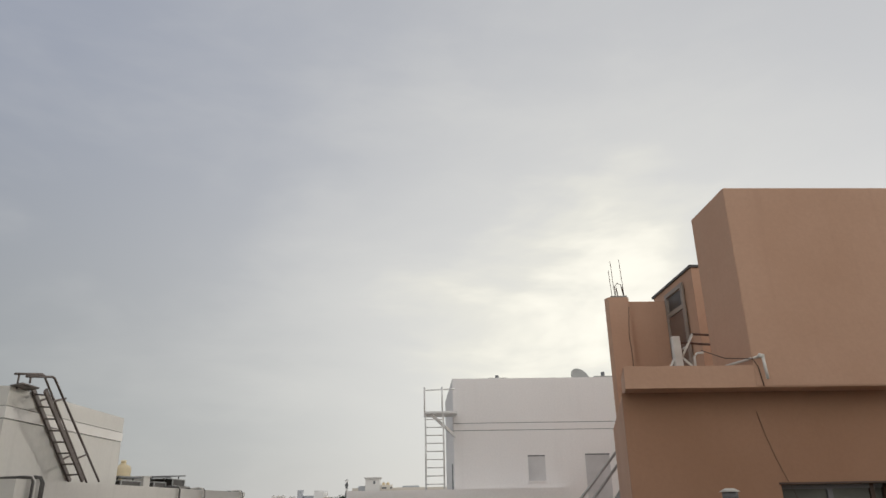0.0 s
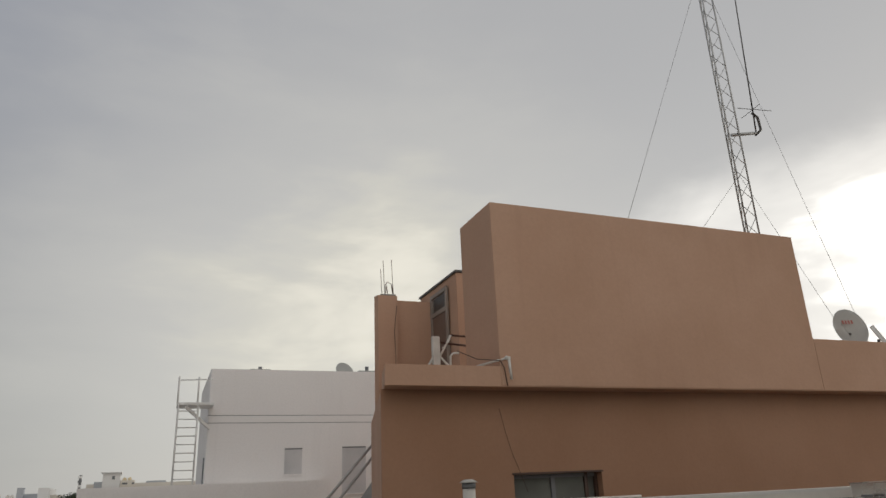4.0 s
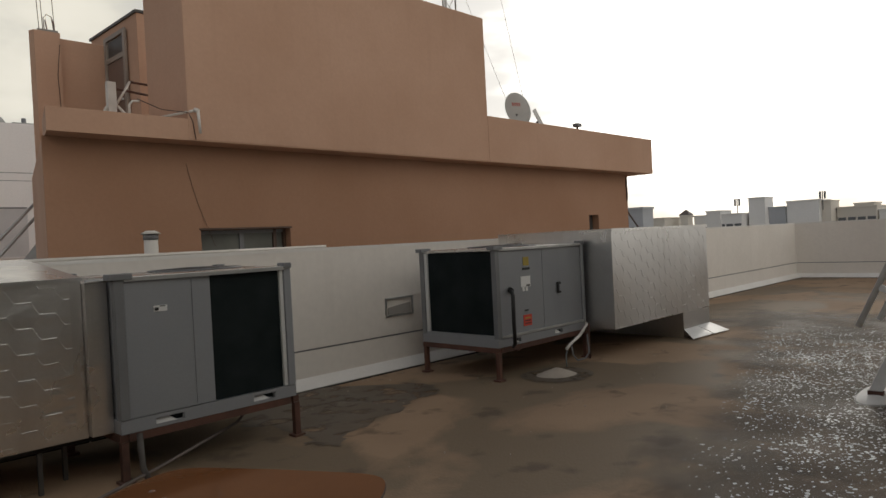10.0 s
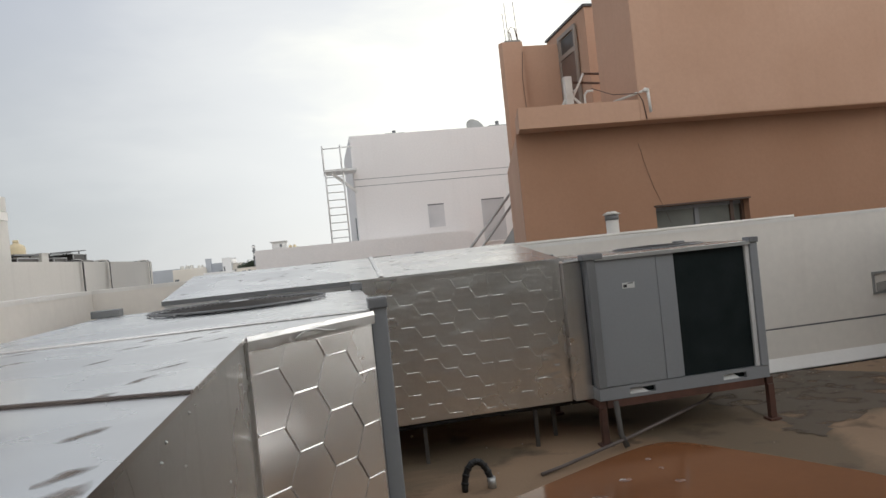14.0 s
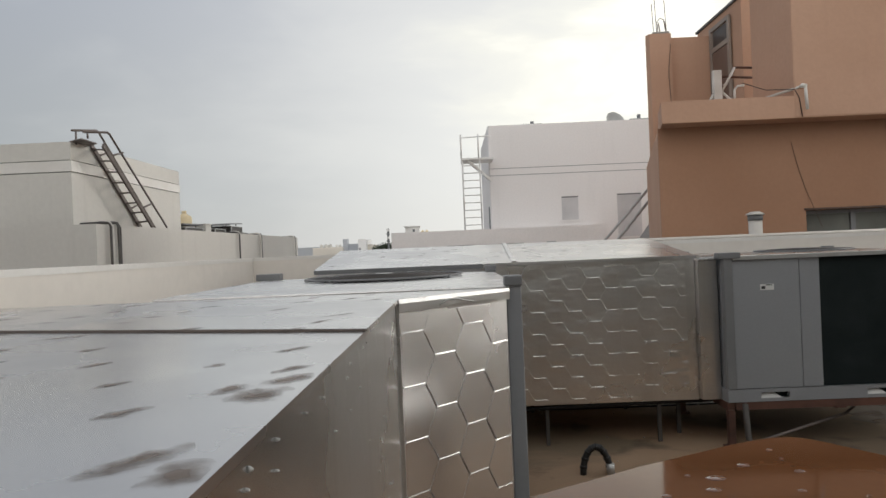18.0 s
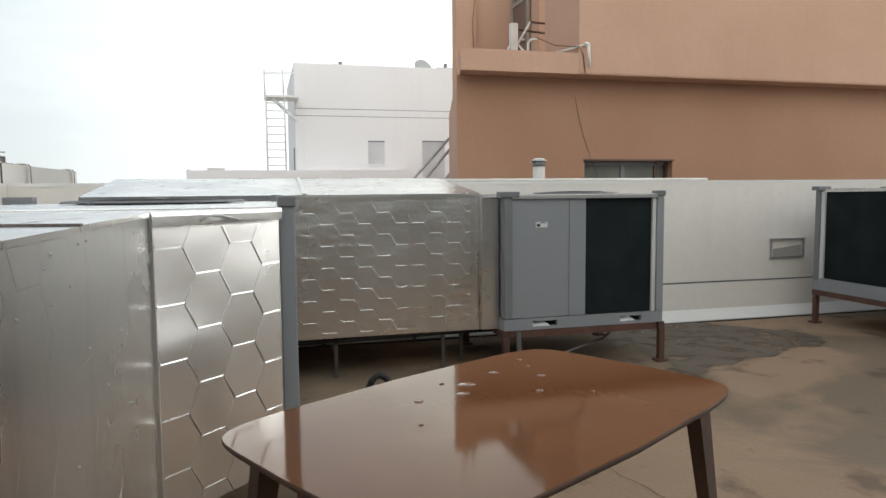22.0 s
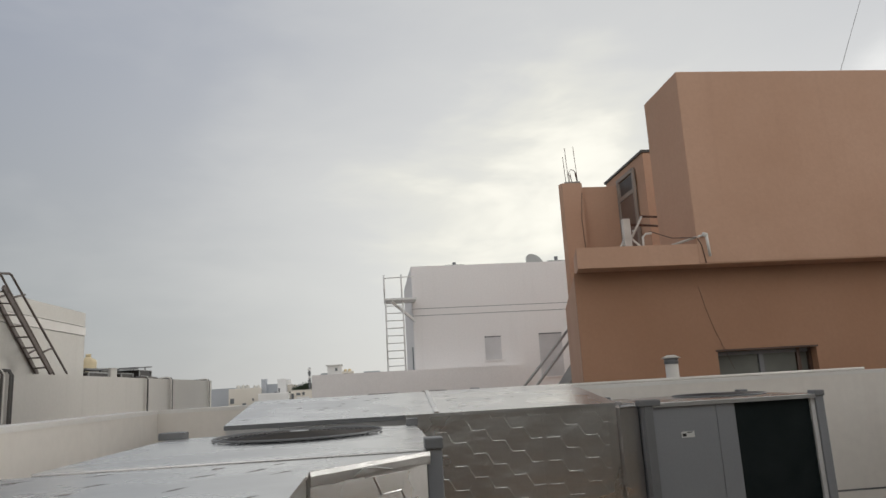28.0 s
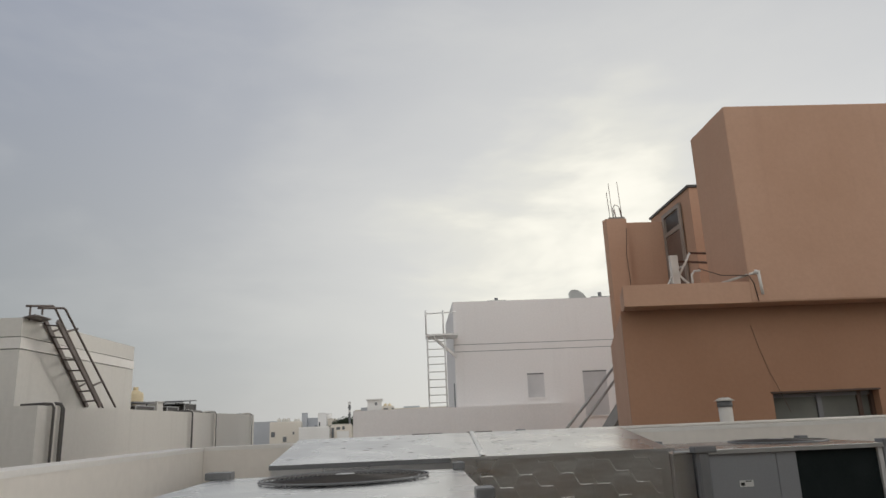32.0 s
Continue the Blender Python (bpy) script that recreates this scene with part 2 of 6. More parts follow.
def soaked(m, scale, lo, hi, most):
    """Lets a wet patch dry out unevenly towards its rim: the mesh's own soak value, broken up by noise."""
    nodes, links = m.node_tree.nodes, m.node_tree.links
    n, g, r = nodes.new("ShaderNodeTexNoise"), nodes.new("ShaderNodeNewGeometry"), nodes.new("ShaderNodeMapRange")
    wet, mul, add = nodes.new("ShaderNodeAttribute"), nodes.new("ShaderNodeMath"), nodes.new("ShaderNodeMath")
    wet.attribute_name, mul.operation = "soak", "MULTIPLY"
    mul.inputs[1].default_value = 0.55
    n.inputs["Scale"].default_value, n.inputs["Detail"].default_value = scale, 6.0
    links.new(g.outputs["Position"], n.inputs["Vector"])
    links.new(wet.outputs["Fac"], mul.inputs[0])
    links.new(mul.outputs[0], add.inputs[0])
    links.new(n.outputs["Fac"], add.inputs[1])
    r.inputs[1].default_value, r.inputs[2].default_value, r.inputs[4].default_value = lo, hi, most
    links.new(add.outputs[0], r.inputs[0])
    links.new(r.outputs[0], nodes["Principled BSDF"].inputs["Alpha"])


soaked(DIRT, 34.0, 0.46, 0.95, 0.72)
TABLEWOOD = material("brown_laminate_tabletop", (0.155, 0.064, 0.026), (0.128, 0.053, 0.022), 0.06, grain=38, patch=2.5, bump=0.006, rough_var=0.03)
TABLEWOOD.node_tree.nodes["Principled BSDF"].inputs["Specular IOR Level"].default_value = 0.27
TABLEWOOD.node_tree.nodes["Principled BSDF"].inputs["Specular Tint"].default_value = (1.0, 0.88, 0.72, 1)
LEGWOOD = material("dark_table_leg", (0.075, 0.036, 0.02), (0.055, 0.027, 0.016), 0.8, grain=30, patch=4, bump=0.05)
PVC = material("white_pvc", (0.72, 0.69, 0.64), (0.6, 0.57, 0.52), 0.5, grain=30, patch=4, bump=0.05)
RUBBER = material("black_rubber", (0.012, 0.012, 0.012), rough=0.45, grain=50, bump=0.05)
GLASS = material("dark_window_glass", (0.05, 0.055, 0.055), (0.07, 0.075, 0.075), 0.08, grain=20, patch=2, bump=0.0, coat=0.5)
CURTAIN = material("pale_drawn_blind", (0.17, 0.175, 0.155), (0.12, 0.125, 0.11), 0.8, grain=30, patch=2, bump=0.1)
BROWNFRAME = material("brown_aluminium_frame", (0.10, 0.06, 0.042), rough=0.5, grain=40, bump=0.03)
SHUTTER = material("white_roller_shutter", (0.74, 0.73, 0.73), rough=0.55, grain=40, bump=0.05)
PAPER = material("white_paper_label", (0.78, 0.78, 0.76), rough=0.6, grain=60, bump=0.0)
REDPAPER = material("red_warning_label", (0.62, 0.06, 0.035), rough=0.55, grain=60, bump=0.0)
YELLOW = material("yellow_sticker", (0.42, 0.31, 0.05), rough=0.6, grain=60, bump=0.0)
INK = material("black_print", (0.02, 0.02, 0.02), rough=0.6, grain=60, bump=0.0)
DISHPAINT = material("pale_dish_enamel", (0.62, 0.62, 0.60), (0.55, 0.55, 0.53), 0.5, grain=30, patch=3, bump=0.03)
REDPRINT = material("faded_red_print", (0.45, 0.13, 0.10), rough=0.6, grain=60, bump=0.0)
TANKPLASTIC = material("cream_tank_plastic", (0.78, 0.65, 0.42), (0.70, 0.58, 0.36), 0.5, grain=20, patch=2, bump=0.05)
TANKWHITE = material("white_tank_plastic", (0.72, 0.70, 0.64), (0.62, 0.60, 0.55), 0.5, grain=20, patch=2, bump=0.05)
# town wall colours, lifted paler to carry the haze of distance
FARWALL = material("far_hazed_pale_wall", (0.88, 0.87, 0.85), (0.83, 0.82, 0.80), 0.9, grain=6, patch=0.2, bump=0.05, island=0.25)
FARTAN = material("far_hazed_tan_wall", (0.80, 0.75, 0.67), (0.73, 0.68, 0.60), 0.9, grain=6, patch=0.2, bump=0.05, island=0.4)
FARGREY = material("far_hazed_blue_grey_wall", (0.47, 0.49, 0.52), (0.42, 0.44, 0.47), 0.9, grain=6, patch=0.2, bump=0.05)
FARGLASS = material("far_window_glass", (0.16, 0.17, 0.18), rough=0.2, grain=8, bump=0.0)
GROUND = material("sandy_ground", (0.30, 0.26, 0.21), (0.24, 0.21, 0.17), 0.95, grain=2, patch=0.05, bump=0.2)
# pale colour that stands for sky glinting in the water film
GLINT = material("pale_glint_flecks", (0.56, 0.55, 0.53), (0.36, 0.35, 0.34), 0.5, grain=60, patch=6, bump=0.1)
LEAF = material("dark_palm_leaf", (0.05, 0.07, 0.04), rough=0.7, grain=10, bump=0.0)


def floor_material():
    """Sandy roof screed, rained on: dry crust, damp stain and standing film of water."""
    m = material("wet_roof_screed", (0.362, 0.250, 0.163), (0.282, 0.193, 0.125), 0.7, grain=55, patch=0.8, bump=0.35)
    nodes, links = m.node_tree.nodes, m.node_tree.links
    b = nodes["Principled BSDF"]
    geo = nodes.new("ShaderNodeNewGeometry")
    n = nodes.new("ShaderNodeTexNoise")
    n.inputs["Scale"].default_value, n.inputs["Detail"].default_value, n.inputs["Distortion"].default_value = 0.55, 6.0, 0.5
    links.new(geo.outputs["Position"], n.inputs["Vector"])
    wet = nodes.new("ShaderNodeMapRange")
    wet.inputs[1].default_value, wet.inputs[2].default_value = 0.47, 0.53
    links.new(n.outputs["Fac"], wet.inputs[0])
    dark = nodes.new("ShaderNodeMix")
    dark.data_type = "RGBA"
    links.new(wet.outputs[0], dark.inputs[0])
    old = b.inputs["Base Color"].links[0].from_socket
    links.new(old, dark.inputs[6])
    dark.inputs[7].default_value = (0.20, 0.15, 0.10, 1)
    spots = nodes.new("ShaderNodeTexNoise")
    spots.inputs["Scale"].default_value, spots.inputs["Detail"].default_value = 2.6, 7.0
    links.new(geo.outputs["Position"], spots.inputs["Vector"])
    blot = nodes.new("ShaderNodeMapRange")
    blot.inputs[1].default_value, blot.inputs[2].default_value, blot.inputs[4].default_value = 0.585, 0.68, 0.6
    links.new(spots.outputs["Fac"], blot.inputs[0])
    soil = nodes.new("ShaderNodeMix")
    soil.data_type = "RGBA"
    links.new(blot.outputs[0], soil.inputs[0])
    links.new(dark.outputs[2], soil.inputs[6])
    soil.inputs[7].default_value = (0.085, 0.062, 0.045, 1)
    links.new(soil.outputs[2], b.inputs["Base Color"])
    r = nodes.new("ShaderNodeMapRange")
    r.inputs[3].default_value, r.inputs[4].default_value = 0.85, 0.7
    b.inputs["Specular IOR Level"].default_value = 0.18
    links.new(wet.outputs[0], r.inputs[0])
    links.new(r.outputs[0], b.inputs["Roughness"])
    return m


SCREED = floor_material()
DAMP = material("dark_damp_screed", (0.115, 0.09, 0.064), (0.15, 0.115, 0.08), 0.6, grain=50, patch=2.5, bump=0.2, rough_var=0.12)
ragged(DAMP, 4.5, 0.30, 0.50, 0.92)
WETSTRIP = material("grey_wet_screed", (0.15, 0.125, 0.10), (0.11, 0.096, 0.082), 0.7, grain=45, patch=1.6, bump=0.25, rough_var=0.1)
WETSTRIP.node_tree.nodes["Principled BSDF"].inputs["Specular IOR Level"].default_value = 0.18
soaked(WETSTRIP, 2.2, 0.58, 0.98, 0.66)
# black for the screed's crack and for the painted shadow line along the fillets
BLACKLINE = material("black_shadow_line_and_crack", (0.02, 0.018, 0.016), rough=0.8, grain=40, bump=0.3)


# ---- mesh helpers ----
def box(bm, x0, y0, z0, x1, y1, z1, bevel=0.0):
    vs = [bm.verts.new(p) for p in ((x0, y0, z0), (x1, y0, z0), (x1, y1, z0), (x0, y1, z0), (x0, y0, z1), (x1, y0, z1), (x1, y1, z1), (x0, y1, z1))]
    fs = [bm.faces.new([vs[i] for i in f]) for f in ((3, 2, 1, 0), (4, 5, 6, 7), (0, 1, 5, 4), (1, 2, 6, 5), (2, 3, 7, 6), (3, 0, 4, 7))]
    if bevel:
        es = list({e for f in fs for e in f.edges})
        bmesh.ops.bevel(bm, geom=es, offset=bevel, segments=2, affect="EDGES", profile=0.6)
    return bm


def prism(bm, outline, z0, z1):
    """An upright block on a plan outline, given anticlockwise."""
    lo, hi = [bm.verts.new((x, y, z0)) for x, y in outline], [bm.verts.new((x, y, z1)) for x, y in outline]
    n = len(outline)
    bm.faces.new(lo[::-1]), bm.faces.new(hi)
    for i in range(n):
        j = (i + 1) % n
        bm.faces.new((lo[i], lo[j], hi[j], hi[i]))
    return bm


def hull(bm, lower, upper):
    """A block between two rings of points."""
    lo, hi = [bm.verts.new(p) for p in lower], [bm.verts.new(p) for p in upper]
    n = len(lower)
    bm.faces.new(lo[::-1]), bm.faces.new(hi)
    for i in range(n):
        j = (i + 1) % n
        bm.faces.new((lo[i], lo[j], hi[j], hi[i]))
    return bm


def tube(bm, p, q, r, r2=None, seg=10):
    p, q = Vector(p), Vector(q)
    axis = (q - p).normalized()
    side = axis.orthogonal().normalized()
    up = axis.cross(side)
    rings = []
    for c, rad in ((p, r), (q, r if r2 is None else r2)):
        rings.append([bm.verts.new(c + rad * (math.cos(a) * side + math.sin(a) * up)) for a in (2 * math.pi * i / seg for i in range(seg))])
    bm.faces.new(rings[0][::-1]), bm.faces.new(rings[1])
    for i in range(seg):
        j = (i + 1) % seg
        f = bm.faces.new((rings[0][i], rings[0][j], rings[1][j], rings[1][i]))
        f.smooth = True
    return bm


def pipe(bm, points, r, seg=8):
    """A bent tube through points, with mitred joints."""
    pts = [Vector(p) for p in points]
    rings, side = [], None
    for i, p in enumerate(pts):
        d = (pts[min(i + 1, len(pts) - 1)] - pts[max(i - 1, 0)]).normalized()
        side = d.orthogonal().normalized() if side is None else (side - side.dot(d) * d).normalized()
        up = d.cross(side)
        rings.append([bm.verts.new(p + r * (math.cos(a) * side + math.sin(a) * up)) for a in (2 * math.pi * k / seg for k in range(seg))])
    bm.faces.new(rings[0][::-1]), bm.faces.new(rings[-1])
    for a, b in zip(rings, rings[1:]):
        for i in range(seg):
            j = (i + 1) % seg
            f = bm.faces.new((a[i], a[j], b[j], b[i]))
            f.smooth = True
    return bm


def beam(bm, p, q, w, h, up=(0, 0, 1)):
    """A rectangular bar from p to q."""
    p, q = Vector(p), Vector(q)
    d = (q - p).normalized()
    s = d.cross(Vector(up))
    s = s.normalized() if s.length > 1e-4 else d.orthogonal().normalized()
    u = s.cross(d)
    return hull(bm, [p + s * a * w / 2 + u * b * h / 2 for a, b in ((-1, -1), (1, -1), (1, 1), (-1, 1))],
                [q + s * a * w / 2 + u * b * h / 2 for a, b in ((-1, -1), (1, -1), (1, 1), (-1, 1))])


def part(name, bm, mat, parent=None, label=""):
    """Links a bmesh as one mesh object under a thing or a part."""
    bmesh.ops.recalc_face_normals(bm, faces=bm.faces[:])
    me = bpy.data.meshes.new(name)
    bm.to_mesh(me)
    bm.free()
    me.materials.append(mat)
    ob = new(name, me)
    if parent is not None:
        ob.parent = parent
        ob.matrix_parent_inverse = parent.matrix_basis.inverted()
    if label:
        tagged(ob, label)
    return ob


def B(*a, **k):
    return box(bmesh.new(), *a, **k)


def T(*a, **k):
    return tube(bmesh.new(), *a, **k)


def thing(name, x, y, z, label, category, group="", kind=""):
    ob = new(name)
    ob.empty_display_size = 0.1
    ob.matrix_basis = Matrix.Translation((x, y, z))
    return tagged(ob, label, category, group, kind)


def structure(name, bm, mat, label, category="wall"):
    return tagged(part(name, bm, mat), label, category, kind="structure")


def arc(cx, cy, r, a0, a1, n):
    return [(cx + r * math.cos(a0 + (a1 - a0) * i / n), cy + r * math.sin(a0 + (a1 - a0) * i / n)) for i in range(n + 1)]


# ---- the roof: floor and parapets ----
RX0, RX1, RY0, RY1 = -1.80, 19.6, -7.0, 6.17
PTOP = 1.425


def floor_sheet():
    """A screed that is slightly uneven, so that water lies in films on it."""
    bm = bmesh.new()
    nx, ny = 110, 70
    grid = [[bm.verts.new((RX0 + (RX1 - RX0) * i / nx, RY0 + (RY1 - RY0) * j / ny,
                           0.006 * noise.noise(Vector((i * 0.17, j * 0.17, 3.0))) - 0.006)) for i in range(nx + 1)] for j in range(ny + 1)]
    for j in range(ny):
        for i in range(nx):
            bm.faces.new((grid[j][i], grid[j][i + 1], grid[j + 1][i + 1], grid[j + 1][i])).smooth = True
    return bm


structure("floor", floor_sheet(), SCREED, "wet sandy brown roof screed with damp stains", "floor")
structure("roof_slab", B(RX0 - 0.25, RY0 - 0.25, -0.5, RX1 + 0.25, RY1 + 0.25, -0.03), CONCRETE, "concrete roof slab under the screed", "slab")


def parapet(name, p, q, out):
    """A wall from p to q on the plan; out: the side away from the roof. Lower plinth stands 12 mm proud, under a groove."""
    p, q, out = Vector((*p, 0)), Vector((*q, 0)), Vector((*out, 0))

    def slab(a, b, z0, z1):
        r = [p + out * a, q + out * a, q + out * b, p + out * b]
        return hull(bmesh.new(), [(v.x, v.y, z0) for v in r], [(v.x, v.y, z1) for v in r])

    wall = structure(name, slab(0.0, 0.22, 0.39, PTOP - 0.03), CREAM, "cream-painted rendered roof parapet wall with a groove near its foot")
    part("plinth", slab(-0.006, 0.22, -0.4, 0.372), CREAM, wall)
    part("groove", slab(0.014, 0.21, 0.372, 0.39), POSTGREY, wall)
    part("coping", slab(-0.004, 0.235, PTOP - 0.03, PTOP), COPING, wall)
    cant = bmesh.new()
    a = [cant.verts.new((v.x, v.y, z)) for v, z in ((p - out * 0.007, 0.105), (p - out * 0.007, -0.02), (p - out * 0.12, -0.02), (p - out * 0.12, 0.012))]
    b = [cant.verts.new((v.x, v.y, z)) for v, z in ((q - out * 0.007, 0.105), (q - out * 0.007, -0.02), (q - out * 0.12, -0.02), (q - out * 0.12, 0.012))]
    cant.faces.new(a), cant.faces.new(b[::-1])
    for i in range(4):
        j = (i + 1) % 4
        cant.faces.new((a[i], b[i], b[j], a[j]))
    # thin black strip that paints in the shadow line under the fillet
    edge = [p - out * 0.115, q - out * 0.115, q - out * 0.14, p - out * 0.14]
    part("joint", hull(bmesh.new(), [(v.x, v.y, -0.02) for v in edge], [(v.x, v.y, 0.004) for v in edge]), BLACKLINE, wall, "dark strip drawn as the shadow line at the fillet's edge")
    part("cant_strip", cant, COPING, wall, "white waterproofing fillet along the wall's foot")
    return wall


def damp_patch(ends, mat, label, z=0.0012, wander=0.09, steps=14):
    """A ragged stain lying on the screed."""
    bm = bmesh.new()
    ring = []
    for (x0, y0), (x1, y1) in zip(ends, ends[1:] + ends[:1]):
        for k in range(steps):
            x, y = x0 + (x1 - x0) * k / steps, y0 + (y1 - y0) * k / steps
            n = Vector((noise.noise(Vector((x * 4, y * 4, 1.0))) + 0.9 * noise.noise(Vector((x * 13, y * 13, 3.0))), noise.noise(Vector((x * 4, y * 4, 7.0))) + 0.5 * noise.noise(Vector((x * 13, y * 13, 9.0))), 0))
            ring.append((x + wander * n.x, min(y + wander * n.y, RY1 - 0.145)))
    bm.faces.new([bm.verts.new((x, y, z)) for x, y in ring])
    return structure("floor_stain", bm, mat, label, "stain")


# from the foot of the wall out past the first unit's leg, and the wet strip along the walkway
damp_patch([(3.3, 6.03), (4.35, 6.03), (4.95, 5.35), (4.82, 4.86), (4.35, 4.80), (4.02, 4.62), (3.52, 4.52), (3.18, 4.27), (3.0, 4.45), (3.18, 4.85), (3.05, 5.4)], DAMP, "dark ragged damp stain on the sandy screed")


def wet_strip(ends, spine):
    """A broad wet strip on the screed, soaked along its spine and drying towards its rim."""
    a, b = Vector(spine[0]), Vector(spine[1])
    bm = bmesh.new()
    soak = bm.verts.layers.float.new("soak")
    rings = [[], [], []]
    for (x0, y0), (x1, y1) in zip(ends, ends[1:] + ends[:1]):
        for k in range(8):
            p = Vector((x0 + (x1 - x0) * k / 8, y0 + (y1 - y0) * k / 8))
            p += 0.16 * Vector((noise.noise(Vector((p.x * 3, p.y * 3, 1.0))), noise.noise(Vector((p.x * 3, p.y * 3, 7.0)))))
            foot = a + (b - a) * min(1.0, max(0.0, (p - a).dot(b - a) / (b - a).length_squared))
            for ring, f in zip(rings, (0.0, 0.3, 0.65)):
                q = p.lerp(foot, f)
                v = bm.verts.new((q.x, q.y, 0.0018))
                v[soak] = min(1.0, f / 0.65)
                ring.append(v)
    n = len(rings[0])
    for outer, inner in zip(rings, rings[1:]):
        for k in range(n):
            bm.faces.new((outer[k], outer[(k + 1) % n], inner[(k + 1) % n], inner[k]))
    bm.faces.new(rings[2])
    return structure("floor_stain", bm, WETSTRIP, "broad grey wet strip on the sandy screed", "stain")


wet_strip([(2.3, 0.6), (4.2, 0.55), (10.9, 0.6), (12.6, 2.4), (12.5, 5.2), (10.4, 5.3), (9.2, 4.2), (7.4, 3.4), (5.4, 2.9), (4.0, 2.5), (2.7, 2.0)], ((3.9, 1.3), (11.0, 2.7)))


def floor_crack(pts, width):
    """A hairline crack running over the screed."""
    bm = bmesh.new()
    rnd = random.Random(5)
    path = []
    for (x0, y0), (x1, y1) in zip(pts, pts[1:]):
        path += [(x0 + (x1 - x0) * k / 8 + rnd.uniform(-0.006, 0.006), y0 + (y1 - y0) * k / 8) for k in range(8)]
    a = [bm.verts.new((x - width * rnd.uniform(0.3, 1), y, 0.0022)) for x, y in path]
    b = [bm.verts.new((x + width * rnd.uniform(0.3, 1), y, 0.0022)) for x, y in path]
    for k in range(len(path) - 1):
        bm.faces.new((a[k], b[k], b[k + 1], a[k + 1]))
    return structure("floor_crack", bm, BLACKLINE, "thin dark crack in the screed", "crack")


floor_crack([(1.66, 3.32), (1.699, 3.089), (1.718, 2.87), (1.769, 2.718), (1.80, 2.4)], 0.0035)

parapet("wall_north", (RX0, RY1), (RX1, RY1), (0, 1))
parapet("wall_west", (RX0, RY0), (RX0, RY1 - 0.002), (-1, 0))
parapet("wall_east", (RX1, RY0), (RX1, RY1 - 0.002), (1, 0))
parapet("wall_south", (RX0, RY0), (RX1, RY0), (0, -1))

# recessed overflow box in the parapet
overflow = thing("overflow_box", 5.5, RY1, 0.60, "grey metal overflow outlet frame set in the parapet", "outlet")
part("backing", B(5.31, RY1 - 0.004, 0.615, 5.695, RY1 - 0.002, 0.795), CREAM, overflow)
part("frame_top", B(5.29, RY1 - 0.028, 0.795, 5.715, RY1 - 0.002, 0.812), GALV, overflow)
part("frame_bottom", B(5.29, RY1 - 0.02, 0.598, 5.715, RY1 - 0.002, 0.615), GALV, overflow)
part("frame_side", B(5.29, RY1 - 0.02, 0.615, 5.307, RY1 - 0.002, 0.795), GALV, overflow)
part("frame_side", B(5.698, RY1 - 0.02, 0.615, 5.715, RY1 - 0.002, 0.795), GALV, overflow)
part("sill", hull(bmesh.new(), [(5.33, RY1 - 0.004, 0.62), (5.68, RY1 - 0.004, 0.62), (5.68, RY1 - 0.015, 0.62), (5.33, RY1 - 0.015, 0.62)],
                  [(5.33, RY1 - 0.004, 0.70), (5.68, RY1 - 0.004, 0.74), (5.68, RY1 - 0.009, 0.74), (5.33, RY1 - 0.009, 0.70)]), CONCRETE, overflow)

# pipe that lies on the parapet's top
pipe_run = thing("conduit_pipe", 1.2, RY1 + 0.1, PTOP, "thin white plastic conduit lying along the parapet coping", "pipe")
part("tube", T((0.88, RY1 + 0.09, PTOP + 0.014), (4.6, RY1 + 0.12, PTOP + 0.014), 0.014), PVC, pipe_run)
part("end_cap", T((0.84, RY1 + 0.09, PTOP + 0.018), (0.92, RY1 + 0.09, PTOP + 0.018), 0.02), POSTGREY, pipe_run)


for x0, x1 in ((-0.06, 0.20), (0.41, 0.63)):
    strip = thing("metal_strip", (x0 + x1) / 2, RY1 + 0.1, PTOP, "flat dark metal strip lying on the parapet coping", "strip", "strips on the coping")
    part("plate", B(x0, RY1 + 0.06, PTOP, x1, RY1 + 0.11, PTOP + 0.035, bevel=0.004), BROWNSTEEL, strip)
    part("end_lug", B(x1 + 0.001, RY1 + 0.07, PTOP, x1 + 0.03, RY1 + 0.10, PTOP + 0.02), POSTGREY, strip)

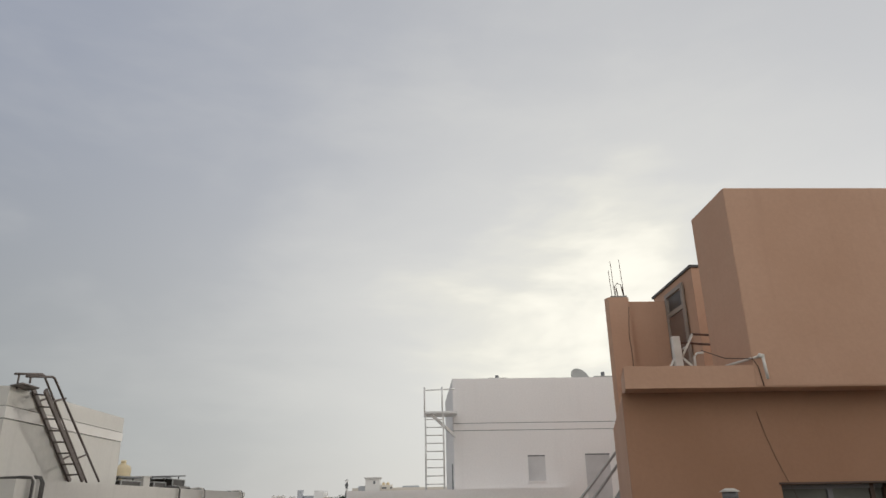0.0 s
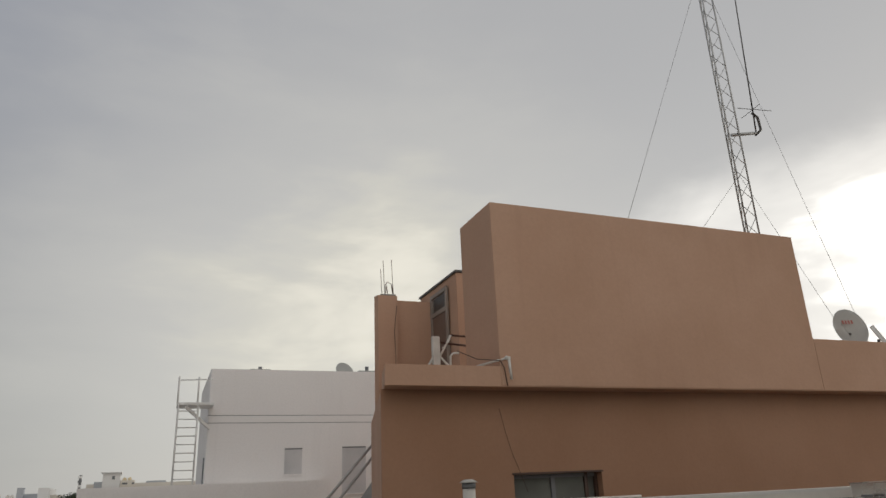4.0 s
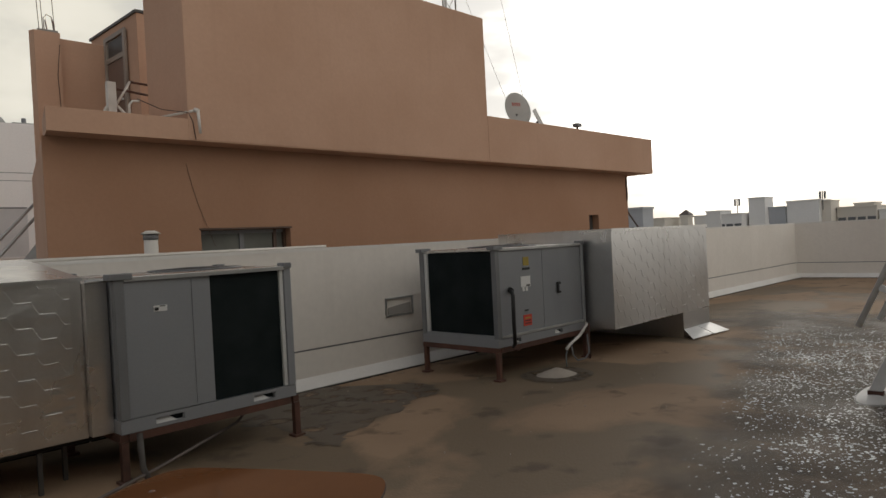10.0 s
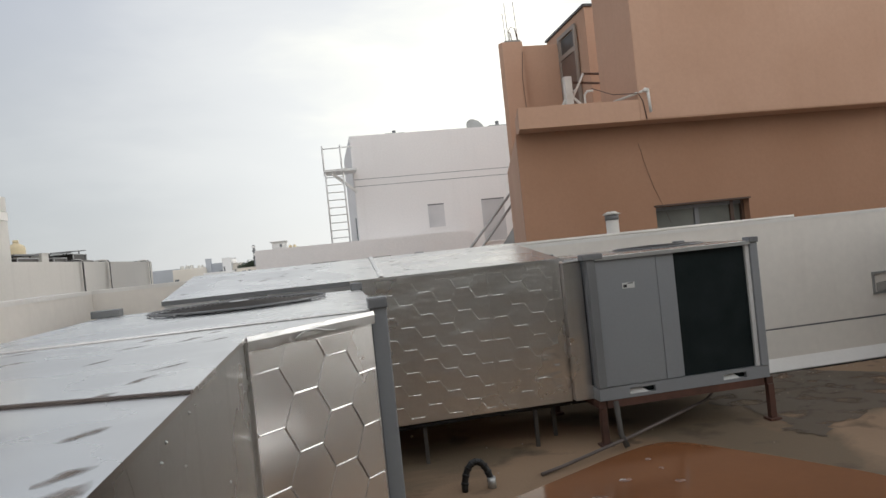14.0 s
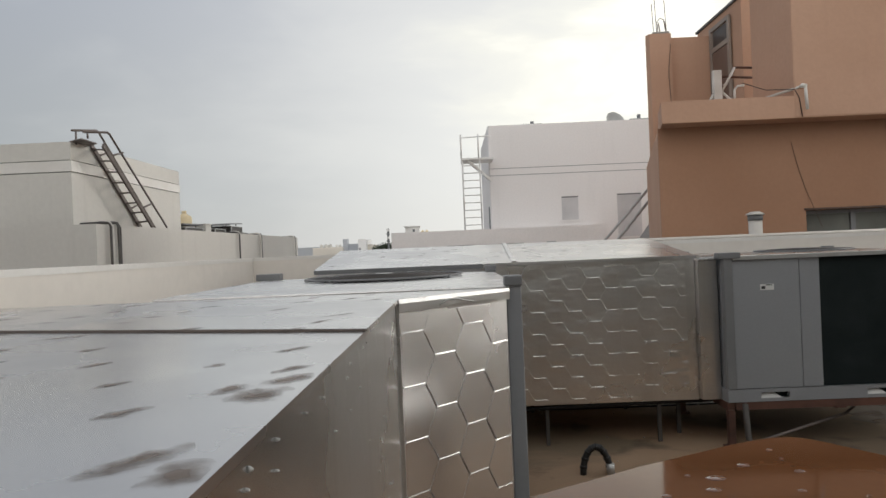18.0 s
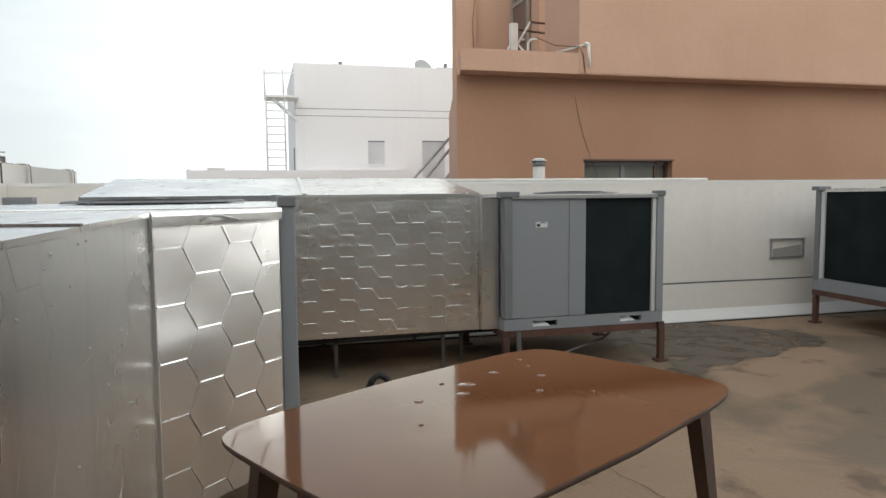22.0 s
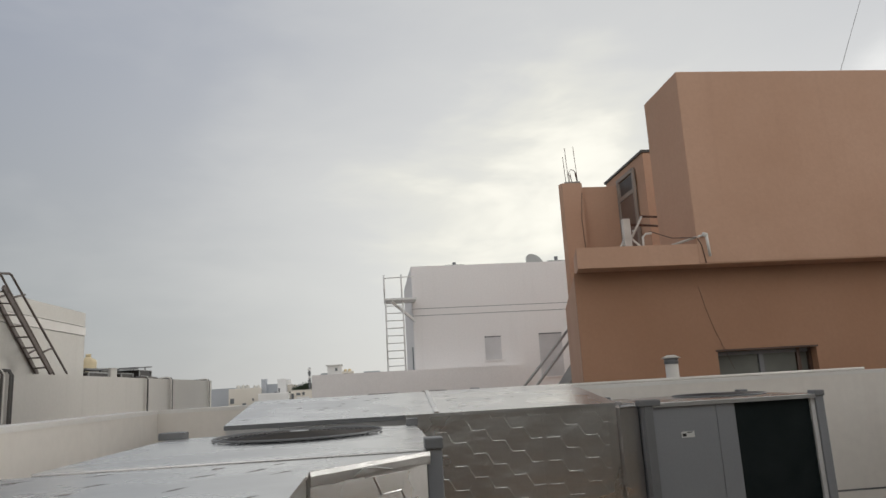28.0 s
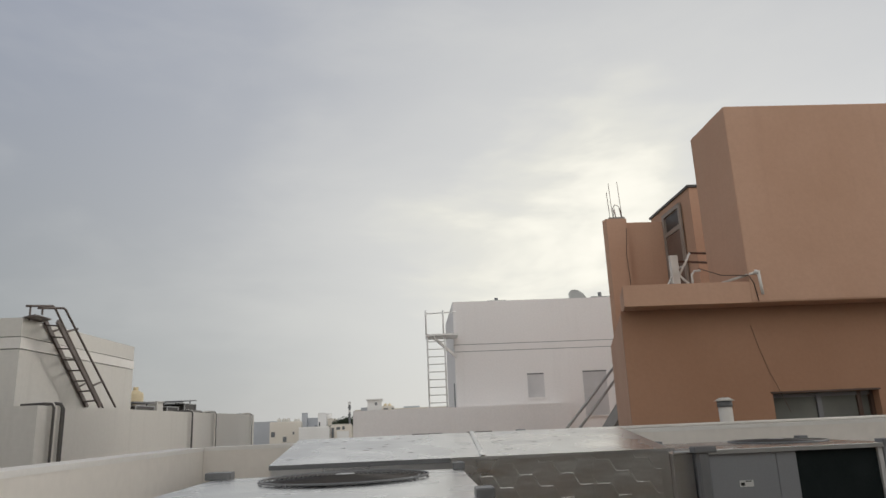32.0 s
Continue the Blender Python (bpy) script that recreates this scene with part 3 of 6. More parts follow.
# ---- packaged air conditioners ----
def fan_top(parent, cx, cy, z, r, lift=0.0):
    """A low wire dome on short feet over the fan's opening."""
    def dome(rr):
        return z + lift + 0.005 + 0.012 * (1 - (rr / r) ** 2)

    ring = bmesh.new()
    pipe(ring, [(cx + r * math.cos(a), cy + r * math.sin(a), dome(r)) for a in (2 * math.pi * i / 48 for i in range(49))], 0.006, 6)
    guard = part("fan_guard", ring, POSTGREY, parent)
    for k in range(1, 17):
        rr = r * (1 - k / 18)
        wire = bmesh.new()
        pipe(wire, [(cx + rr * math.cos(a), cy + rr * math.sin(a), dome(rr)) for a in (2 * math.pi * i / 40 for i in range(41))], 0.0042, 4)
        part("guard_wire", wire, DARKSTEEL, guard)
    for k in range(8):
        a = k * math.pi / 4 + 0.2
        part("guard_spoke", pipe(bmesh.new(), [(cx + rr * math.cos(a), cy + rr * math.sin(a), dome(rr) - 0.005) for rr in (r * 1.02, r * 0.7, r * 0.4, 0.03)], 0.005, 4), POSTGREY, guard)
        if k % 2:
            part("guard_foot", T((cx + 1.01 * r * math.cos(a), cy + 1.01 * r * math.sin(a), z - 0.004), (cx + 1.01 * r * math.cos(a), cy + 1.01 * r * math.sin(a), z + lift + 0.008), 0.009, seg=6), POSTGREY, guard)
    well = bmesh.new()
    bmesh.ops.create_cone(well, cap_ends=True, segments=32, radius1=r * 0.86, radius2=r * 0.86, depth=0.006, matrix=Matrix.Translation((cx, cy, z + 0.004)))
    part("fan_well", well, COIL, parent)
    part("hub_cap", T((cx, cy, z + lift + 0.014), (cx, cy, z + lift + 0.022), 0.05), GALV, parent)


def ac_unit(x, y, w, d, z0, z1, front, left, fan, label, front_left_post=True, fan_x=0.5, fan_r=0.40, drop=0.0):
    """A rooftop unit, its front-left corner at x, y. front: "split" (panel and coil) or "panel"; left: "coil" or "panel"."""
    u = thing("packaged_air_conditioner", x + w / 2, y + d / 2, 0, label, "air conditioner", "rooftop air conditioners")
    ps, rail = 0.06, 0.085
    # base tray with lifting slots
    slots = [(0.17 * w, 0.32 * w), (0.72 * w, 0.86 * w)] if front == "split" else [(0.16 * w, 0.23 * w), (0.61 * w, 0.70 * w)]
    xs = [0] + [s for ab in slots for s in ab] + [w]
    for i in range(0, len(xs), 2):
        part("base_rail", B(x + xs[i], y + 0.006, z0, x + xs[i + 1], y + 0.04, z0 + rail), CASING, u)
    for a, b in slots:
        part("slot_lip", B(x + a, y + 0.007, z0, x + b, y + 0.04, z0 + 0.022), CASING, u)
        part("slot_lip", B(x + a, y + 0.007, z0 + 0.062, x + b, y + 0.04, z0 + rail), CASING, u)
    part("base_rail", B(x, y + 0.042, z0, x + 0.03, y + d, z0 + rail), CASING, u)
    part("base_rail", B(x + w - 0.03, y + 0.042, z0, x + w, y + d, z0 + rail), CASING, u)
    part("base_pan", B(x + 0.032, y + 0.2, z0 + 0.01, x + w - 0.032, y + d, z0 + rail - 0.003), POSTGREY, u)
    # pale wedge as the slot's highlight, black plate behind it as its dark inside
    for a, b in slots:
        part("lifting_slot", hull(bmesh.new(), [(x + a, y + 0.038, z0 + 0.0225), (x + a + 0.75 * (b - a), y + 0.038, z0 + 0.0225), (x + a + 0.75 * (b - a), y + 0.014, z0 + 0.0225), (x + a, y + 0.014, z0 + 0.0225)],
                                  [(x + a, y + 0.038, z0 + 0.052), (x + a + 0.5 * (b - a), y + 0.038, z0 + 0.056), (x + a + 0.5 * (b - a), y + 0.034, z0 + 0.056), (x + a, y + 0.034, z0 + 0.052)]), LIGHTSTRIP, u, "pale wedge that stands for the highlight in the lifting slot")
        part("slot_shadow_plate", B(x + a, y + 0.042, z0 + 0.022, x + b, y + 0.05, z0 + 0.062), COIL, u)
    # posts with caps
    for px in (x, x + w - ps):
        for py in (y, y + d - ps):
            if px == x and py == y and not front_left_post:
                continue
            part("corner_post", B(px, py, z0 + rail + 0.002, px + ps, py + ps, z1 - 0.02, bevel=0.006), POSTGREY if px == x else CASING, u)
            part("corner_cap", B(px - 0.03 * (px == x) - 0.004, py - 0.012, z1 - 0.022, px + ps + 0.004 + 0.05 * (px == x), py + ps + 0.02, z1 + 0.018, bevel=0.006), POSTGREY, u)
    part("top_panel", B(x + 0.012, y + 0.012, z1 - 0.03 - drop, x + w - 0.012, y + d - 0.012, z1 - 0.004 - drop, bevel=0.004), WETMETAL, u, "wet grey top sheet")
    part("top_rail", B(x + ps, y - 0.006, z1 - 0.034 - drop, x + w - ps, y + 0.011, z1 - 0.008 - drop), GALV if front_left_post else WETMETAL, u)
    lo, hi = z0 + rail + 0.004, z1 - 0.036 - drop
    if front == "split":
        s1, s2 = x + 0.395 * w, x + 0.50 * w
        part("front_panel", B(x + ps + 0.003, y + 0.014, lo, s1 - 0.002, y + 0.045, hi, bevel=0.004), CASING, u, "flat grey painted access panel")
        part("front_panel", B(s1 + 0.002, y + 0.016, lo, s2, y + 0.045, hi, bevel=0.004), CASING, u, "narrow grey painted panel")
        part("coil_mesh", B(s2 + 0.004, y + 0.03, lo, x + w - ps - 0.036, y + 0.05, hi), COIL, u, "black condenser coil behind mesh")
        part("edge_strip", B(x + w - ps - 0.032, y + 0.012, lo, x + w - ps - 0.004, y + 0.04, hi), LIGHTSTRIP, u)
        lab = part("label_plate", B(x + 0.19 * w, y + 0.010, z1 - 0.245, x + 0.26 * w, y + 0.0138, z1 - 0.205), PAPER, u, "small white maker's plate")
        part("print_bar", B(x + 0.195 * w, y + 0.0085, z1 - 0.238, x + 0.215 * w, y + 0.0098, z1 - 0.218), INK, lab)
        part("print_bar", B(x + 0.22 * w, y + 0.0085, z1 - 0.214, x + 0.25 * w, y + 0.0098, z1 - 0.208), INK, lab)
    else:
        mid = x + 0.80
        part("front_panel", B(x + ps + 0.003, y + 0.014, lo, mid - 0.002, y + 0.045, hi, bevel=0.004), CASING, u, "grey painted service panel")
        part("front_panel", B(mid + 0.002, y + 0.014, lo, x + w - ps - 0.003, y + 0.045, hi, bevel=0.004), CASING, u, "grey painted service panel")
        part("grab_recess", B(x + 0.45, y + 0.006, z1 - 0.250, x + 0.57, y + 0.0135, z1 - 0.225), INK, u)
        part("grab_recess", B(x + 0.46, y + 0.006, z0 + 0.325, x + 0.52, y + 0.0135, z0 + 0.34), INK, u)
        part("yellow_sticker", B(x + 0.465, y + 0.009, z1 - 0.205, x + 0.56, y + 0.0135, z1 - 0.115), YELLOW, u, "faded yellow warning sticker")
        lab = part("label_plate", B(x + 0.41, y + 0.009, z1 - 0.425, x + 0.575, y + 0.0135, z1 - 0.315), PAPER, u, "white data plate")
        part("print_bar", B(x + 0.50, y + 0.0075, z1 - 0.42, x + 0.565, y + 0.0088, z1 - 0.405), INK, lab)
        for k in range(2):
            part("paper_strip", B(x + 0.435 + 0.055 * k, y + 0.009, z1 - 0.47, x + 0.47 + 0.055 * k, y + 0.0135, z1 - 0.428), PAPER, u)
        red = part("red_label", B(x + 0.43, y + 0.009, z0 + 0.17, x + 0.57, y + 0.0135, z0 + 0.285), REDPAPER, u, "red warning label")
        for k in range(3):
            part("print_bar", B(x + 0.45, y + 0.0078, z0 + 0.19 + 0.028 * k, x + 0.55, y + 0.0089, z0 + 0.202 + 0.028 * k), YELLOW if k == 2 else INK, red)
        hx = x + 1.05
        hd = part("door_handle", B(hx, y - 0.010, z1 - 0.545, hx + 0.062, y + 0.0135, z1 - 0.42, bevel=0.008), INK, u, "black recessed handle")
        part("grip", B(hx + 0.018, y - 0.018, z1 - 0.52, hx + 0.045, y - 0.0105, z1 - 0.445), CASING, hd)
        part("drip_rail", B(x + ps, y - 0.004, z0 + rail + 0.006, x + w - ps, y + 0.0135, z0 + rail + 0.028), GALV, u)
    if left == "coil":
        part("coil_mesh", B(x + 0.03, y + ps + 0.004, lo, x + 0.05, y + d - ps - 0.05, hi), COIL, u, "black condenser coil behind mesh")
        part("edge_strip", B(x + 0.012, y + d - ps - 0.046, lo, x + 0.04, y + d - ps - 0.004, hi), LIGHTSTRIP, u)
        part("side_rail", B(x + 0.004, y + ps + 0.004, lo - 0.02, x + 0.028, y + d - ps, lo + 0.03), CASING, u)
    else:
        part("side_panel", B(x + 0.014, y + ps + 0.003, lo, x + 0.045, y + d - ps - 0.003, hi), CASING, u)
    part("side_panel", B(x + w - 0.045, y + ps + 0.003, lo, x + w - 0.014, y + d - ps - 0.003, hi), CASING, u)
    part("back_panel", B(x + ps + 0.003, y + d - 0.045, lo, x + w - ps - 0.003, y + d - 0.014, hi), CASING, u)
    if fan:
        fan_top(u, x + w * fan_x, y + d * fan, z1 - 0.002 - drop, fan_r, drop * 0.3)
    # rusty angle-iron stand
    for px in (x + 0.02, x + w + 0.004):
        part("stand_beam", beam(bmesh.new(), (px, y + 0.02, z0 - 0.027), (px, y + d, z0 - 0.027), 0.05, 0.05), RUST, u)
        for py in (y + 0.03, y + d - 0.03):
            leg = bmesh.new()
            box(leg, px - 0.022, py - 0.022, -0.02, px + 0.022, py - 0.014, z0 - 0.054)
            box(leg, px - 0.022, py - 0.013, -0.02, px - 0.014, py + 0.022, z0 - 0.054)
            part("stand_leg", leg, RUST, u, "rusty angle-iron leg")
            part("foot_plate", B(px - 0.045, py - 0.045, -0.03, px + 0.045, py + 0.045, 0.012), RUST, u)
    part("stand_beam", beam(bmesh.new(), (x + 0.05, y + 0.03, z0 - 0.028), (x + w - 0.05, y + 0.03, z0 - 0.028), 0.045, 0.05), RUST, u)
    part("stand_beam", beam(bmesh.new(), (x + 0.05, y + d - 0.03, z0 - 0.028), (x + w - 0.05, y + d - 0.03, z0 - 0.028), 0.045, 0.05), RUST, u)
    return u


ac_unit(1.82, 4.74, 1.30, 1.08, 0.31, 1.31, "split", "panel", 0.60, "grey rooftop air conditioner with black coil on a rusty stand", fan_x=0.66, fan_r=0.34)
ac_unit(5.44, 4.64, 1.60, 1.09, 0.33, 1.335, "panel", "coil", 0.5, "grey air conditioner with labelled service panels and black coil end")
ac_unit(-1.20, 2.70, 1.45, 1.66, 0.30, 1.305, "panel", "panel", 0.735, "grey rooftop air conditioner with top fan beside the metal-clad duct", False, 0.552, 0.435, 0.017)


# ---- metal-clad ducts ----
def clip(poly, w, h):
    for axis, lim, sign in ((0, 0.0, 1), (0, w, -1), (1, 0.0, 1), (1, h, -1)):
        out = []
        for i, p in enumerate(poly):
            q = poly[(i + 1) % len(poly)]
            a, b = sign * (p[axis] - lim), sign * (q[axis] - lim)
            if a >= 0:
                out.append(p)
            if a * b < 0:
                t = a / (a - b)
                out.append((p[0] + t * (q[0] - p[0]), p[1] + t * (q[1] - p[1])))
        poly = out
        if len(poly) < 3:
            return []
    return poly


def hex_cladding(parent, origin, u, v, w, h, seed, col, pitch, shift, lean=0.02, tilt=1.0, mat=HEXMETAL, lip=0.0, fill=0.998):
    """Hexagonal scales of embossed sheet on a flat face from origin along u (across) and v (up). col, pitch: the spacing of the scales;
    shift: the first one's centre. They lap like shingles: each leans out by its bottom and lower left edge, which end in a rolled lip."""
    rnd = random.Random(seed)
    origin, u, v = Vector(origin), Vector(u).normalized(), Vector(v).normalized()
    n = u.cross(v)
    a, b = col / 1.5, pitch / 2
    corners = ((a, 0), (a / 2, b), (-a / 2, b), (-a, 0), (-a / 2, -b), (a / 2, -b))

    def at(p, lift):
        return origin + p[0] * u + p[1] * v + n * lift

    for i in range(int((w - shift[0]) / col) + 2):
        for j in range(-2, int(h / pitch) + 3):
            cx, cy = i * col + shift[0], j * pitch + shift[1] + (b if i % 2 else 0)
            poly = clip([(cx + fill * x, cy + fill * y) for x, y in corners], w, h)
            if len(poly) < 3 or abs(sum(p[0] * q[1] - q[0] * p[1] for p, q in zip(poly, poly[1:] + poly[:1]))) < 0.0012:
                continue
            tv = -lean + tilt * rnd.uniform(-0.004, 0.004)
            tu = -lean * b / (1.5 * a) + tilt * rnd.uniform(-0.004, 0.004)
            top = 0.0008 + lean * b
            count = len(poly)

            def lift(p):
                return max(0.0004, top + tu * (p[0] - cx) + tv * (p[1] - cy))

            def rolled(k):
                p, q = poly[k], poly[(k + 1) % count]
                ex, ey = (p[0] + q[0]) / 2 - cx, (p[1] + q[1]) / 2 - cy
                return lip > 0 and (abs(ey + fill * b) < 0.002 or (ex < -0.3 * a and ey < -0.1 * b and abs(ex * b + ey * a / 2 + fill * a * b) < 0.004 * a))

            edges = [rolled(k) for k in range(count)]
            mx, my = sum(p[0] for p in poly) / count, sum(p[1] for p in poly) / count

            def toward(p, f):
                return (mx + (p[0] - mx) * f, my + (p[1] - my) * f)

            def inset(k, f):
                p, q = poly[k], poly[k - 1] if edges[k] else poly[(k + 1) % count]
                if edges[k] == edges[k - 1]:
                    return toward(p, 1 - f if edges[k] else 0.999)
                return (p[0] + (q[0] - p[0]) * f, p[1] + (q[1] - p[1]) * f)

            bm = bmesh.new()
            inner = [inset(k, 0.045) for k in range(count)]
            rim = [bm.verts.new(at(p, lift(p))) for p in inner]
            low = [bm.verts.new(at(p, 0.0002)) for p in poly]
            bm.faces.new(rim)
            for k in range(count):
                kk = (k + 1) % count
                if not edges[k]:
                    bm.faces.new((low[k], low[kk], rim[kk], rim[k]))
                    continue
                ridge = [bm.verts.new(at(inset(q, 0.014), lift(poly[q]) + lip)) for q in (k, kk)]
                bm.faces.new((rim[k], rim[kk], ridge[1], ridge[0]))
                bm.faces.new((ridge[0], ridge[1], low[kk], low[k]))
                bm.faces.new((low[k], rim[k], ridge[0]))
                bm.faces.new((low[kk], ridge[1], rim[kk]))
            part("hexagonal_scale", bm, mat, parent)


def rivets(parent, p, q, n, out):
    p, q, out = Vector(p), Vector(q), Vector(out)
    for i in range(n):
        c = p.lerp(q, (i + 0.5) / n)
        part("rivet", T(c, c + out * 0.004, 0.006, 0.003, seg=6), GALV, parent)


# duct beside the walkway: long straight run and an oblique shoulder to its unit
Z0, D3T = 0.30, 1.275
d3 = thing("supply_duct", -0.8, 1.0, 0, "long aluminium-clad supply duct with embossed hexagonal scales", "duct", "clad ducts")
part("duct_body", prism(bmesh.new(), [(-1.76, -2.4), (-0.20, -2.4), (-0.20, 2.29), (0.19, 2.688), (-1.76, 2.688)], Z0, D3T - 0.012), CLADDING, d3)
part("top_sheet", prism(bmesh.new(), [(-1.77, -2.4), (-0.192, -2.4), (-0.192, 1.44), (-1.77, 1.912)], D3T - 0.011, D3T), WETMETAL, d3, "wet shiny top sheet with dirt marks")
part("top_sheet", prism(bmesh.new(), [(-1.77, 1.917), (-0.192, 1.445), (-0.192, 2.287), (0.196, 2.684), (-1.77, 2.684)], D3T - 0.011, D3T + 0.002), WETMETAL, d3, "wet shiny top sheet with dirt marks")
bm = bmesh.new()
fold = []
for k in range(25):
    f = k / 24
    x, y = -0.189 + 0.389 * f, 2.262 + 0.402 * f
    row = []
    for z, out in ((0.004, 0.0), (-0.010, 0.003), (-0.030, 0.002), (-0.040 - 0.006 * noise.noise(Vector((f * 9, 0, 4))), 0.001)):
        q = out + 0.0012 * noise.noise(Vector((f * 9, z * 40, 2.5)))
        row.append(bm.verts.new((x + 0.707 * q, y - 0.707 * q, D3T + z)))
    fold.append(row)
for a, b in zip(fold, fold[1:]):
    for i in range(3):
        bm.faces.new((a[i], b[i], b[i + 1], a[i + 1]))
bmesh.ops.solidify(bm, geom=bm.faces[:], thickness=0.002)
part("edge_fold", bm, DULLMETAL, d3, "crinkled foil fold along the shoulder's top edge")
part("tie_wire", pipe(bmesh.new(), [(-0.06, 2.385, D3T - 0.03), (-0.03, 2.405, D3T - 0.012), (0.0, 2.44, D3T - 0.014), (0.05, 2.49, D3T - 0.028), (0.06, 2.50, D3T - 0.03)], 0.003, 6), LIGHTSTRIP, d3)
part("corner_fold", B(-0.206, 2.27, Z0, -0.190, 2.292, D3T - 0.014), CLADDING, d3)
part("sheet_seam", beam(bmesh.new(), (-1.76, 1.914, D3T + 0.003), (-0.19, 1.442, D3T + 0.003), 0.010, 0.005), BROWNSTEEL, d3, "dirt-filled lap seam")
hex_cladding(d3, (-0.20, 2.29, Z0), (0.39, 0.398, 0), (0, 0, 1), 0.55, D3T - Z0 - 0.05, 5, 0.149, 0.180, (-0.084, -0.037), 0.015, 2.4, HEXMETAL, 0.0006, 0.988)
hex_cladding(d3, (-0.20, 0.10, Z0), (0, 1, 0), (0, 0, 1), 2.15, D3T - Z0 - 0.013, 6, 0.149, 0.180, (0.02, 0.0), 0.001, 0.45, SIDEMETAL)
scatter = random.Random(21)
for k in range(34):
    c = Vector((-0.1985, scatter.uniform(0.3, 2.25), D3T - 0.03 - 0.75 * scatter.random() ** 2.2))
    part("rivet", T(c, c + Vector((0.004, 0, 0)), scatter.uniform(0.0018, 0.004), 0.0012, seg=6), LIGHTSTRIP, d3)
rivets(d3, (-0.17, 2.30, D3T - 0.022), (0.17, 2.65, D3T - 0.022), 6, (0.707, -0.707, 0))
# dirt marks: short smears left by dried rain, on the sheet tops
rng = random.Random(11)
def smear(parent, spot):
    """A thin dried smear, thickest in its middle."""
    bm = bmesh.new()
    soak = bm.verts.layers.float.new("soak")
    rim = [bm.verts.new(p) for p in spot]
    mid = bm.verts.new(sum((v.co for v in rim), Vector()) / len(rim))
    mid[soak] = 1.0
    for k in range(len(rim)):
        bm.faces.new((rim[k], rim[(k + 1) % len(rim)], mid))
    part("dirt_mark", bm, DIRT, parent)


def dirt_mark(x, y, ln, wd, a):
    """A brushed smear with frayed ends, lying on the duct's top; beside the edge it ends there."""
    pts = [(ln * math.copysign(abs(math.cos(t)), math.cos(t)) * rng.uniform(0.85, 1.15), wd * math.sin(t) * rng.uniform(0.7, 1.3)) for t in (2 * math.pi * q / 18 for q in range(18))]
    spot = [(min(-0.197, x + px * math.cos(a) - py * math.sin(a)), y + px * math.sin(a) + py * math.cos(a)) for px, py in pts]
    if min(p[0] for p in spot) < -1.75 or max(p[1] for p in spot) > 2.67:
        return
    z = D3T + (0.0007 if y < 1.42 - 0.3 * (x + 0.192) else 0.0027)
    smear(d3, [(px, py, z) for px, py in spot])


for x, y, ln, wd in ((-0.267, 0.60, 0.075, 0.024), (-0.573, 0.819, 0.06, 0.015), (-0.367, 0.774, 0.05, 0.016), (-0.465, 0.944, 0.045, 0.013), (-0.373, 1.076, 0.035, 0.015), (-0.69, 1.007, 0.06, 0.014),
                     (-0.578, 1.134, 0.05, 0.013), (-0.793, 1.186, 0.05, 0.013), (-0.892, 1.358, 0.05, 0.013), (-0.688, 1.318, 0.05, 0.013), (-0.285, 0.885, 0.05, 0.02), (-0.24, 0.845, 0.07, 0.04),
                     (-0.225, 0.94, 0.07, 0.025), (-0.22, 0.56, 0.05, 0.03), (-0.285, 1.223, 0.06, 0.014), (-0.24, 1.02, 0.05, 0.016), (-0.493, 0.692, 0.05, 0.014)):
    dirt_mark(x, y, ln * 0.72, wd * 1.0, 1.08 + rng.uniform(-0.15, 0.15))
for i in range(6):
    for j in range(8):
        if rng.random() < 0.62:
            dirt_mark(-1.66 + 0.27 * i + rng.uniform(-0.06, 0.06), 1.48 + 0.15 * j + 0.07 * (i % 2) + rng.uniform(-0.04, 0.04), rng.uniform(0.03, 0.07), rng.uniform(0.010, 0.018), 0.95 + rng.uniform(-0.3, 0.3))
for k in range(5):
    part("duct_leg", B(-0.30, -1.5 + k, -0.02, -0.25, -1.45 + k, Z0 - 0.002), RUST, d3)
    part("duct_leg", B(-1.70, -1.5 + k, -0.02, -1.65, -1.45 + k, Z0 - 0.002), RUST, d3)

# duct along the back parapet, its top rising towards the wall
d1 = thing("supply_duct", 0.4, 5.5, 0, "aluminium-clad duct with hexagonal scales along the parapet", "duct", "clad ducts")
D1F, D1B = 1.318, 1.455
part("duct_body", hull(bmesh.new(), [(-0.99, 4.925, Z0), (1.685, 4.925, Z0), (1.685, 6.12, Z0), (-0.99, 6.12, Z0)],
                       [(-0.99, 4.925, D1F - 0.01), (1.685, 4.925, D1F - 0.01), (1.685, 6.12, D1B - 0.01), (-0.99, 6.12, D1B - 0.01)]), CLADDING, d1)
for a, b in ((-1.0, 0.42), (0.425, 1.692)):
    part("top_sheet", hull(bmesh.new(), [(a, 4.915, D1F - 0.009), (b, 4.915, D1F - 0.009), (b, 6.125, D1B - 0.009), (a, 6.125, D1B - 0.009)],
                           [(a, 4.915, D1F), (b, 4.915, D1F), (b, 6.125, D1B), (a, 6.125, D1B)]), WETMETAL, d1, "wet shiny top sheet")
part("sheet_seam", beam(bmesh.new(), (0.42, 4.92, D1F + 0.006), (0.44, 6.1, D1B + 0.006), 0.03, 0.01), CLADDING, d1)
# left strip is dark grey to paint the edge's shadow; the right one is plain fold
part("front_fold", B(-1.0, 4.909, D1F - 0.03, 0.2, 4.914, D1F - 0.001), POSTGREY, d1)
part("front_fold", B(0.202, 4.909, D1F - 0.022, 1.692, 4.914, D1F - 0.001), DULLMETAL, d1)
part("collar", B(1.688, 4.86, Z0 + 0.01, 1.818, 5.75, D1F - 0.035), BACKMETAL, d1, "plain narrower sheet collar to the unit")
